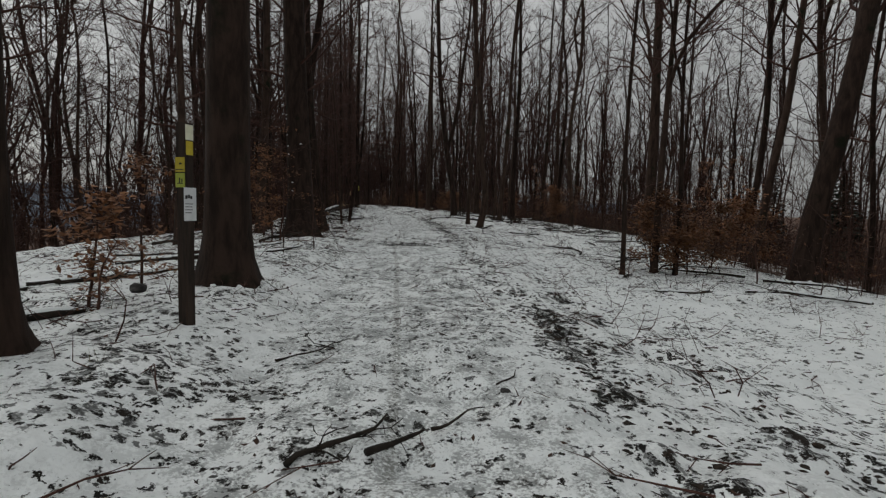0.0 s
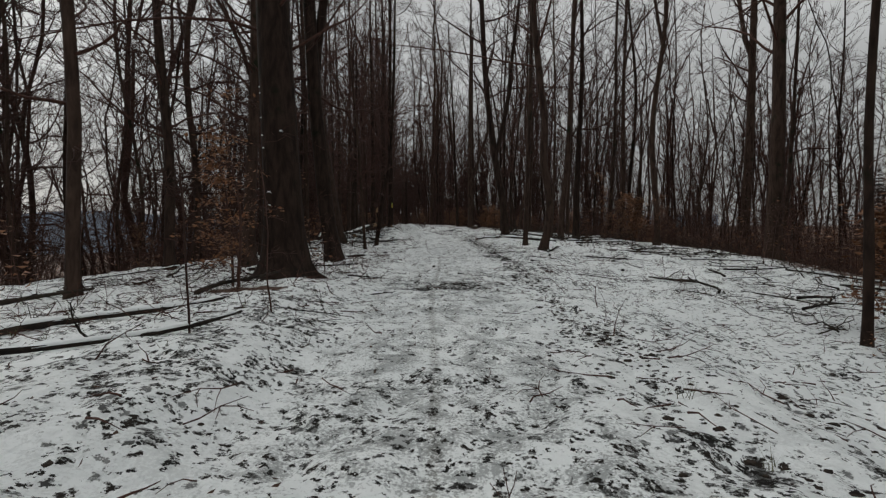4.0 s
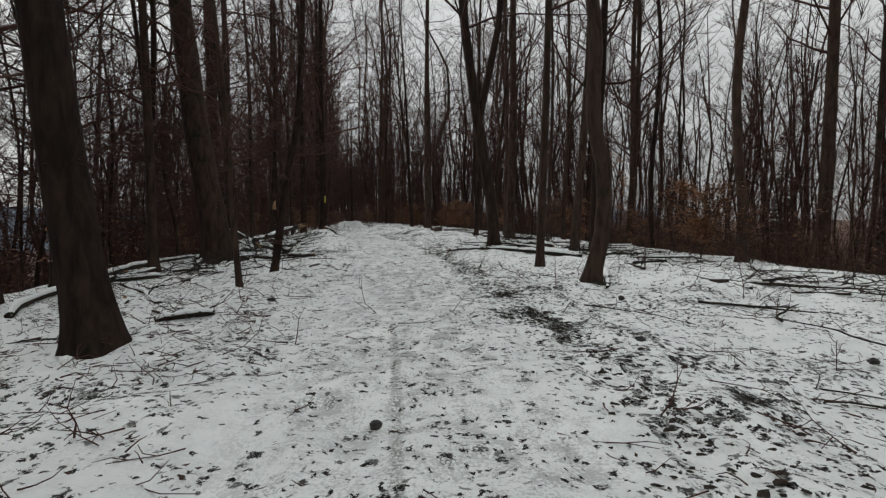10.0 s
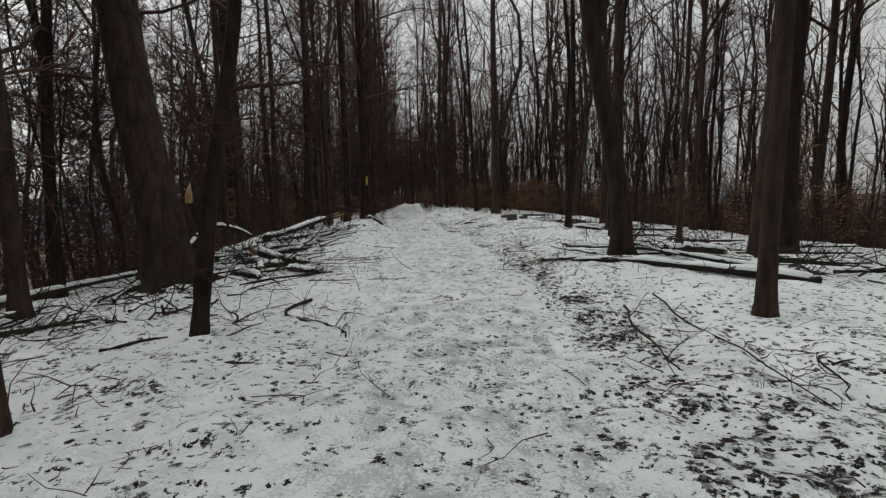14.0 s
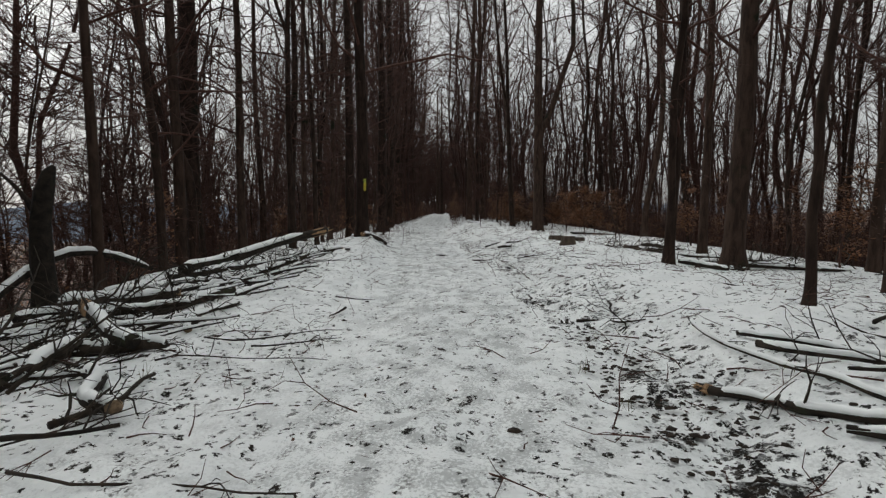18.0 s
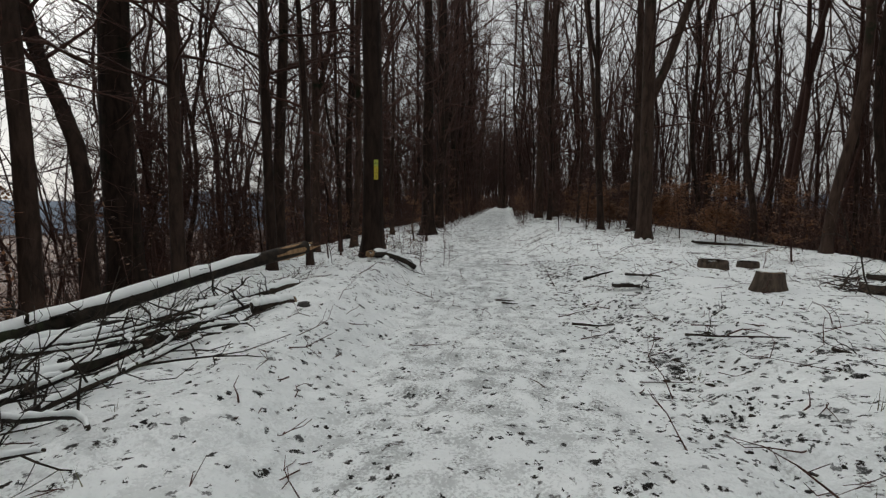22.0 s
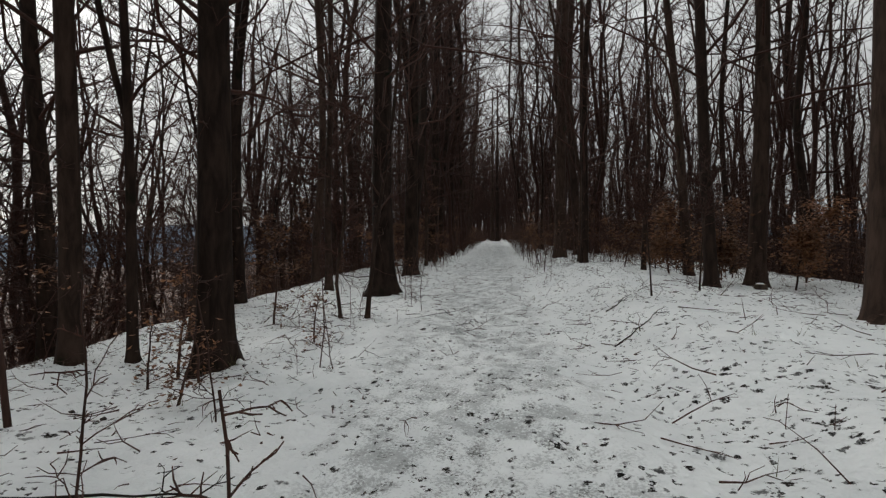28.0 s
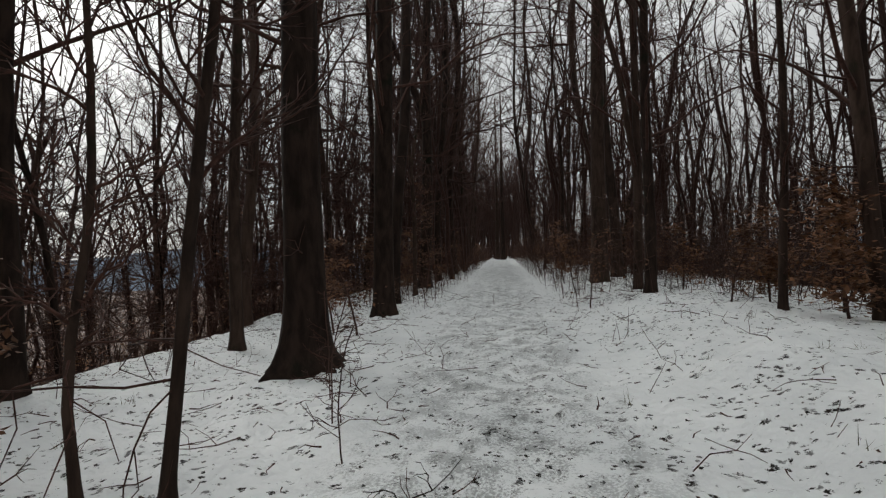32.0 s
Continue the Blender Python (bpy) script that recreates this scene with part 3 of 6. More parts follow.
def crown_shape(line, radii, height, first, rng, limbs=16, subs=5, twigs=6, spread=0.3, sides=4, twig=0.008, rise=(0.5, 1.05)):
    """Limbs that sweep upwards, side branches in flat fans on both sides of them, and fine twigs."""
    shape = Shape()
    zs = line[:, 2]
    turn = rng.uniform(0, 6.3)
    starts, ends = [], []
    for i in range(limbs):
        f = (i + rng.uniform(0.1, 0.9)) / limbs
        h = first + (height * 0.96 - first) * f ** 1.3
        at = np.array([np.interp(h, zs, line[:, 0]), np.interp(h, zs, line[:, 1]), h])
        r0 = min(np.interp(h, zs, radii) * rng.uniform(0.22, 0.48), 0.05 if rise[0] > 0.4 else 0.032)
        turn += 2.4 + rng.uniform(-0.5, 0.5)
        size = (height * spread * (1 - 0.72 * f) + 0.6) * rng.uniform(0.6, 1.15) * min(max(h / 5.0, 0.45), 1.0)
        climb = min(rng.uniform(*rise) * (0.8 + 0.45 * f), 1.3)
        limb = spine(at, way_of(turn, climb), size, 6, rng, 0.75, 0.35)
        shape.tube(limb, r0 * np.linspace(1, 0, 7) ** 0.9 + 0.005, sides)
        step = np.diff(limb, axis=0)
        step /= np.linalg.norm(step, axis=1)[:, None]
        sign = 1.0
        for j in range(subs):
            g = 0.15 + 0.85 * (j + rng.uniform(0, 1)) / subs
            k = min(int(g * 6), 5)
            root = limb[k] + (limb[k + 1] - limb[k]) * (g * 6 - k)
            aside = np.cross(step[k], (0, 0, 1.0))
            aside /= np.linalg.norm(aside) + 1e-6
            sign = -sign
            open_by = rng.uniform(0.4, 0.85)
            d = step[k] * math.cos(open_by) + aside * (sign * math.sin(open_by)) + rng.normal(0, 0.16, 3)
            d[2] += 0.1
            length = size * rng.uniform(0.3, 0.58) * (1.25 - 0.75 * g) + 0.15
            branch = spine(root, d / np.linalg.norm(d), length, 3, rng, 0.45, 0.25)
            rb = max(r0 * 0.45 * (1 - 0.6 * g), 0.008)
            shape.tube(branch, np.array([1.0, 0.75, 0.5, 0.25]) * rb, 3)
            q = np.linspace(0.15, 0.98, twigs) * 3 * 0.999
            pick = q.astype(int)
            seg = (branch[pick + 1] - branch[pick]) / (length / 3)
            s = branch[pick] + (branch[pick + 1] - branch[pick]) * (q - pick)[:, None]
            out = np.cross(seg, (0, 0, 1.0))
            out /= np.linalg.norm(out, axis=1)[:, None] + 1e-6
            w = seg * 0.8 + out * (np.where(np.arange(twigs) % 2, 0.6, -0.6) * rng.uniform(0.5, 1.2, twigs))[:, None] + rng.normal(0, 0.16, (twigs, 3)) + (0, 0, 0.14)
            far = np.minimum(length * 0.75, 0.85) * rng.uniform(0.45, 1.0, twigs) * (1.15 - 0.2 * q)
            starts.append(s)
            ends.append(s + w * far[:, None])
    a, b = np.concatenate(starts), np.concatenate(ends)
    shape.spikes(a, b, twig)
    # the last forks of the twigs
    g = rng.uniform(0.25, 0.7, (len(a), 1))
    way = b - a
    turned = np.cross(way, rng.normal(0, 0.35, way.shape) + (0, 0, 1.0)) * np.where(rng.uniform(size=(len(a), 1)) < 0.5, -1, 1)
    shape.spikes(a + way * g, a + way * g + way * 0.5 + turned * 0.38, twig * 0.75)
    return shape


def tree(name, x, y, across, height, lean, sway, seed, label, first=4.5, limbs=18, fork=0.0, group="", flare=0.75, bark=None, low=0, spread=0.28, twig=0.008, rise=(0.5, 1.05), bends=(), twin=0.0, fine=(5, 6)):
    """One tree with its own trunk and crown; fork: the height at which a second leader leaves; twin: how long that leader is, if it is a short one."""
    rng = np.random.default_rng(seed)
    top = thing(name, (x, y, ground_z(x, y) - 0.02), label, "tree", group)
    line = stem_line(height, lean, sway, rng, 16, bends)
    trunk, radii = trunk_shape(line, across / 2, height, rng, 16 if across > 0.25 else 10, flare)
    if across >= 0.6 and low:
        # surface roots, half sunk in the snow
        r = across / 2
        az = rng.uniform(0, 6.3)
        for _ in range(8):
            az += rng.uniform(0.55, 1.05)
            way = np.array([math.cos(az), math.sin(az), 0])
            off = np.array([-way[1], way[0], 0]) * rng.normal(0, 0.25)
            out = rng.uniform(0.7, 1.0)
            pts = [way * (r * o * (out if o > 1 else 1)) + off * (r * max(o - 1, 0)) + (0, 0, r * h) for o, h in ((0.55, 1.2), (1.1, 0.5), (1.6, 0.18), (2.1, 0.04), (2.7, -0.1), (3.3, -0.34))]
            for p in pts[2:]:
                p[2] += ground_z(x + p[0], y + p[1]) - ground_z(x, y)
            trunk.tube(pts, np.array([0.46, 0.4, 0.3, 0.22, 0.15, 0.06]) * r, 8, False, 0.2, rng)
    crown = crown_shape(line, radii, height, first, rng, limbs, *fine, spread=spread, twig=twig, rise=rise)
    if fork:
        k = int(np.argmin(np.abs(line[:, 2] - fork)))
        az = rng.uniform(0, 6.3)
        if fork < 1:
            az = 2.9
        arm = spine(line[k], way_of(az, 1.3 if fork > 1 else 1.4), twin or height - fork - 2, 10, rng, 0.6, 0.7)
        ra = np.linspace(radii[k] * 0.78, 0.03 if twin else 0.02, 11)
        trunk.tube(arm, ra, 10)
        if twin:
            # broken off, with the wood torn to a point
            torn = Shape()
            torn.tube(arm[-1] + np.array([(0, 0, -0.1), (0, 0, -0.03), (0.01, 0, 0.04), (0.02, 0, 0.09)]), (0.034, 0.036, 0.022, 0.004), 7, True, 0.2, rng)
            part("torn_tip", torn, SPLIT, top, "pale torn wood")
        sub = crown_shape(arm[1:], ra[1:], arm[-1][2], arm[2][2], rng, limbs // 2, *fine, spread=spread * 0.8, twig=twig, rise=rise)
        crown.add(np.concatenate(sub.v), np.concatenate(sub.q), np.concatenate(sub.t))
    for _ in range(low):
        h = rng.uniform(0.5, first) if first < 2 else rng.uniform(1.2, first)
        at = np.array([np.interp(h, line[:, 2], line[:, 0]), np.interp(h, line[:, 2], line[:, 1]), h])
        limb = spine(at, way_of(rng.uniform(0, 6.3), rng.uniform(-0.1, 0.5)), rng.uniform(0.5, 1.4), 5, rng, 0.9, 0.0)
        crown.tube(limb, np.linspace(0.009, 0.003, 6), 4)
        for _ in range(5):
            k = int(rng.integers(1, 6))
            d = limb[k] - limb[k - 1]
            twig = spine(limb[k], d / np.linalg.norm(d) + rng.normal(0, 0.5, 3), rng.uniform(0.25, 0.6), 2, rng, 0.5, -0.1)
            crown.tube(twig, (0.005, 0.004, 0.003), 3)
    part("trunk", trunk, bark or BARK, top)
    if across > 0.36:
        for i in range(12 if across > 0.6 else 5):
            az = rng.uniform(0, 6.3)
            out = across * rng.uniform(0.62, 0.95)
            lump = Shape()
            w = rng.uniform(0.04, 0.1)
            lump.tube(np.array([(0, 0, -0.06), (0, 0, 0.02), (0, 0, 0.05), (0.01, 0, 0.07)]) * (1, 1, rng.uniform(0.3, 0.7)), np.array([1.0, 0.95, 0.7, 0.2]) * w, 9, True, 0.25, rng)
            ob = part("snow_patch", lump, SNOW, top)
            ob.matrix_local = pose(math.cos(az) * out, math.sin(az) * out, ground_z(x + math.cos(az) * out, y + math.sin(az) * out) - ground_z(x, y) + 0.02)
    if across >= 0.7 and y < 20:
        for _ in range(11):
            h, az = rng.uniform(0.9, 3.6), rng.uniform(-2.6, -0.5)
            r = float(np.interp(h, line[:, 2], radii))
            fleck = Shape()
            fleck.tube(np.array([(-0.5, 0, 0), (-0.2, 0, 0.1), (0.15, 0, 0.06), (0.5, 0, -0.12)]) * rng.uniform(0.04, 0.11), np.array([0.004, 0.012, 0.01, 0.003]), 6, True, 0.2, rng)
            ob = part("snow_fleck", fleck, SNOW, top)
            ob.matrix_local = pose(np.interp(h, line[:, 2], line[:, 0]) + math.cos(az) * r, np.interp(h, line[:, 2], line[:, 1]) + math.sin(az) * r, h, 0, 0, math.degrees(az) + 90)
    tagged(part("crown", crown, TWIG, top), kind="stuff")
    return top


BIG = "large dark beech with smooth wet bark and bare branches"
MID = "bare beech with a slim dark trunk beside the trail"
SLIM = "young bare beech with a thin dark stem"
#        x, y, across, height, lean, sway, kind, first limb, fork, low twigs
STAND = [
    (-3.30, 3.25, 0.42, 22, (-0.02, 0.0), 0.05, BIG, 5.0, 0, 2),
    (-3.05, 6.28, 0.54, 24, (0.0, 0.0), 0.04, BIG, 6.0, 0, 3),
    (-4.95, 14.66, 0.70, 24, (-0.03, 0.0), 0.04, BIG, 5.0, 0, 4),
    (-5.96, 20.10, 0.45, 22, (-0.06, 0.0), 0.06, BIG, 4.0, 5.0, 4),
    (-7.90, 18.80, 0.34, 20, (0.0, 0.02), 0.08, MID, 4.0, 0, 5),
    (-6.45, 26.40, 0.17, 13, (0.09, 0.0), 0.16, "young beech with two crooked dark stems", 2.0, 0.34, 4),
    (-6.19, 24.05, 0.11, 9, (-0.08, 0.0), 0.05, SLIM, 2.2, 0, 3),
    (0.22, 24.95, 0.31, 20, (0.01, 0.0), 0.05, "beech with a snaking dark trunk beside the trail", 5.0, 0, 1),
    (-0.34, 27.52, 0.2, 18, (0.01, 0.0), 0.05, MID, 5.0, 0, 1),
    (-1.23, 31.15, 0.36, 21, (-0.11, 0.0), 0.06, "dark beech that leans towards the trail", 5.0, 3.8, 1),
    (-9.34, 29.90, 0.78, 25, (-0.13, 0.0), 0.05, "massive old beech with mossy dark bark", 5.0, 0, 4),
    (-13.40, 39.40, 0.30, 18, (0.01, 0.0), 0.05, MID, 4.5, 0, 3),
    (-8.30, 20.50, 0.22, 18, (0.0, 0.0), 0.10, MID, 3.4, 0, 5),
    (-9.45, 22.60, 0.24, 18, (0.0, 0.0), 0.08, MID, 3.4, 5.0, 5),
    (-9.80, 27.40, 0.24, 18, (-0.02, 0.0), 0.08, MID, 3.2, 0, 5),
    (-10.90, 29.10, 0.2, 17, (0.0, 0.0), 0.10, MID, 3.0, 4.0, 5),
    (-9.10, 17.20, 0.24, 18, (0.0, 0.0), 0.10, MID, 3.0, 0, 6),
    (-7.40, 12.60, 0.2, 16, (0.0, 0.0), 0.12, MID, 2.8, 0, 6),
    (-10.00, 24.60, 0.22, 17, (0.0, 0.0), 0.08, MID, 3.5, 0, 4),
    (-1.60, 38.70, 0.20, 15, (0.02, 0.0), 0.06, "slim dark beech with two stems", 3.5, 1.2, 1),
    (1.40, 37.20, 0.16, 17, (0.0, 0.0), 0.08, MID, 4.0, 0, 1),
    (2.60, 40.00, 0.22, 19, (0.01, 0.0), 0.07, MID, 4.5, 6, 1),
    (4.60, 36.60, 0.24, 19, (0.02, 0.0), 0.06, MID, 4.5, 0, 1),
    (2.35, 33.00, 0.34, 17, (0.0, 0.0), 0.09, MID, 4.0, 0, 1),
    (1.52, 32.40, 0.30, 20, (0.05, 0.0), 0.05, MID, 5.0, 0, 1),
    (0.08, 40.40, 0.44, 21, (0.01, 0.0), 0.04, MID, 5.5, 0, 1),
    (0.10, 43.10, 0.24, 18, (0.0, 0.0), 0.07, MID, 4.5, 0, 1),
    (8.32, 25.50, 0.54, 22, (0.0, 0.0), 0.05, BIG, 6.0, 0, 0),
    (11.20, 34.90, 0.52, 24, (0.01, 0.0), 0.05, MID, 7.0, 11.0, 0),
    (8.53, 13.90, 0.58, 22, (0.09, 0.02), 0.06, "big dark beech that leans away from the trail", 5.0, 0, 1),
    (3.63, 12.80, 0.12, 11, (0.01, 0.0), 0.08, SLIM, 3.6, 0, 1),
    (4.62, 13.50, 0.18, 13, (0.01, 0.0), 0.08, SLIM, 4.0, 5.0, 1),
    (5.12, 13.42, 0.12, 11, (0.02, 0.0), 0.10, SLIM, 3.2, 4.4, 2),
    (8.90, 17.20, 0.26, 20, (0.05, 0.0), 0.06, MID, 5.0, 0, 1),
    (6.30, 41.60, 0.36, 21, (0.0, 0.0), 0.05, MID, 5.5, 11, 0),
    (-15.75, 42.85, 0.76, 23, (0.0, 0.0), 0.04, BIG, 5.5, 0, 3),
    (-14.05, 40.75, 0.30, 18, (-0.04, 0.0), 0.08, MID, 3.5, 0, 5),
    (-11.30, 34.90, 0.18, 15, (-0.01, 0.0), 0.08, SLIM, 3.0, 0, 5),
    (-13.24, 41.90, 0.26, 17, (-0.02, 0.0), 0.07, MID, 3.5, 0, 4),
    (-12.60, 43.80, 0.22, 18, (0.0, 0.0), 0.05, MID, 4.0, 7, 4),
    (-13.30, 45.00, 0.30, 16, (0.01, 0.0), 0.07, MID, 3.2, 0, 5),
    (-12.90, 49.50, 0.42, 21, (-0.01, 0.0), 0.04, BIG, 5.5, 0, 3),
    (-18.30, 51.20, 0.34, 18, (-0.02, 0.0), 0.06, MID, 4.0, 0, 4),
    (-14.30, 49.55, 0.14, 13, (0.0, 0.0), 0.08, SLIM, 2.8, 3.0, 4),
    (-11.90, 44.20, 0.16, 13, (-0.06, 0.0), 0.10, SLIM, 2.8, 0, 4),
    (-13.70, 56.10, 0.53, 23, (0.0, 0.0), 0.03, BIG, 6.0, 0, 3),
    (-15.10, 61.40, 0.48, 22, (0.01, 0.0), 0.04, BIG, 5.0, 6.0, 2),
    (-17.70, 71.00, 0.52, 22, (0.03, 0.0), 0.05, BIG, 5.0, 7.0, 2),
    (-16.30, 57.90, 0.22, 17, (0.0, 0.0), 0.05, MID, 3.5, 0, 4),
    (-15.10, 49.30, 0.28, 18, (0.03, 0.0), 0.06, MID, 4.0, 4.5, 4),
    (-14.60, 51.00, 0.26, 18, (0.04, 0.0), 0.06, MID, 3.5, 0, 4),
    (-16.80, 54.60, 0.30, 19, (0.02, 0.0), 0.05, MID, 3.8, 5.0, 4),
    (-4.76, 52.90, 0.47, 22, (0.0, 0.0), 0.03, BIG, 6.5, 4.0, 1),
    (-5.06, 58.40, 0.40, 20, (0.0, 0.0), 0.05, MID, 5.5, 0, 1),
    (-6.30, 56.60, 0.26, 20, (-0.05, 0.0), 0.05, MID, 5.0, 7.0, 1),
    (-10.45, 66.60, 0.48, 22, (0.02, 0.0), 0.04, BIG, 6.0, 0, 1),
    (-9.45, 64.20, 0.22, 18, (0.01, 0.0), 0.06, MID, 4.0, 2.5, 2),
    (-9.25, 62.70, 0.25, 18, (0.03, 0.0), 0.10, MID, 4.0, 0, 2),
    (-7.50, 59.70, 0.13, 13, (0.0, 0.0), 0.09, SLIM, 2.5, 0, 3),
    (-6.40, 59.20, 0.24, 18, (-0.10, 0.0), 0.06, MID, 4.0, 0, 1),
    (-0.98, 34.22, 0.11, 11, (0.02, 0.0), 0.22, "thin crooked dark beech rising from the snow", 3.0, 0, 2),
    (-7.66, 53.87, 0.022, 2.0, (-0.05, 0.0), 0.12, SLIM, 1.0, 0, 0),
    (-6.77, 54.93, 0.026, 2.4, (0.03, 0.0), 0.10, SLIM, 1.0, 0, 0),
    (-12.88, 52.55, 0.06, 5, (-0.10, 0.0), 0.10, SLIM, 1.0, 0, 4),
    (-24.30, 118.0, 0.55, 22, (0.0, 0.0), 0.03, BIG, 6.0, 0, 0),
    (-25.40, 119.5, 0.50, 22, (0.0, 0.0), 0.03, BIG, 6.0, 0, 0),
    (-12.50, 52.80, 0.08, 8, (0.0, 0.02), 0.12, "crooked young beech with a mottled stem", 1.8, 0, 4),
]
# how the crooked ones wind: height and sideways offset
BENDS = {
    (0.22, 24.95): ((0.25, 0.06), (0.5, 0.14), (0.9, 0.23), (1.6, 0.27), (2.3, 0.24), (2.75, 0.08), (3.2, 0.0), (3.6, 0.0), (4.6, 0.08), (6.0, -0.12), (8.0, -0.34)),
    (-1.23, 31.15): ((0.8, -0.03), (1.6, -0.12), (2.5, -0.28), (3.3, -0.44), (6.7, -0.92), (9.0, -1.1)),
    (-6.45, 26.40): ((0.5, 0.1), (0.9, 0.16), (1.6, 0.22), (2.5, 0.36), (3.1, 0.52), (4.5, 0.66), (7.0, 0.8)),
    (-5.96, 20.10): ((0.6, -0.1), (1.1, -0.19), (2.1, -0.3), (3.2, -0.39), (4.4, -0.5), (7.0, -0.62)),
    (8.53, 13.90): ((1.2, 0.1), (2.5, 0.3), (4.5, 0.7), (7.5, 1.2)),
    (8.90, 17.20): ((1.5, 0.25), (3.0, 0.4), (5.0, 0.75), (7.5, 1.0)),
    (-12.88, 52.55): ((0.5, -0.09), (0.9, -0.14), (1.2, -0.03), (1.8, 0.06), (2.6, 0.02)),
    (-12.50, 52.80): ((0.4, 0.04), (0.75, 0.09), (1.4, 0.14), (2.1, 0.26), (2.9, 0.44), (4.0, 0.62)),
    (-0.98, 34.22): ((0.4, 0.05), (0.9, -0.04), (1.5, 0.03), (2.2, -0.03), (3.0, 0.1)),
    (-9.34, 29.90): ((1.2, -0.12), (2.6, -0.36), (4.0, -0.58), (7.0, -0.95)),
    (-14.05, 40.75): ((1.5, -0.05), (2.6, -0.12), (3.3, -0.42), (4.2, -0.95), (5.4, -1.3)),
}
TWIN = {(-6.45, 26.40): 1.25}
for n, (x, y, across, height, lean, sway, label, first, fork, low) in enumerate(STAND):
    shoulder = x > lane(y)
    tree("beech_tree", x, y, across, height, lean, sway, 100 + n, label, (first + 1.0 if y < 35 else max(first - 1.2, 1.2)) if shoulder else min(first, 3.8), (17 if shoulder else 22) if across > 0.2 else 13, fork, "", 0.5 if y == 29.9 else 1.0 if across > 0.6 or (across > 0.5 and 50 < y < 60) else 0.55 if across > 0.3 else 0.4, BARK_WET if (x, y) in ((-12.90, 49.50), (-13.70, 56.10), (-15.10, 61.40), (-5.96, 20.10), (-4.95, 14.66)) else None, low, 0.42 if y > 48 and across > 0.2 else 0.27 if across > 0.2 else 0.2, 0.0075, (0.4, 1.0) if y > 48 else (0.5, 1.05) if shoulder else (0.15, 0.8), BENDS.get((x, y), ()), TWIN.get((x, y), 0.0), (5, 6))


def edge_left(y):
    return 7.6 - 2.0 * float(smooth(5, 50, np.array(y)))


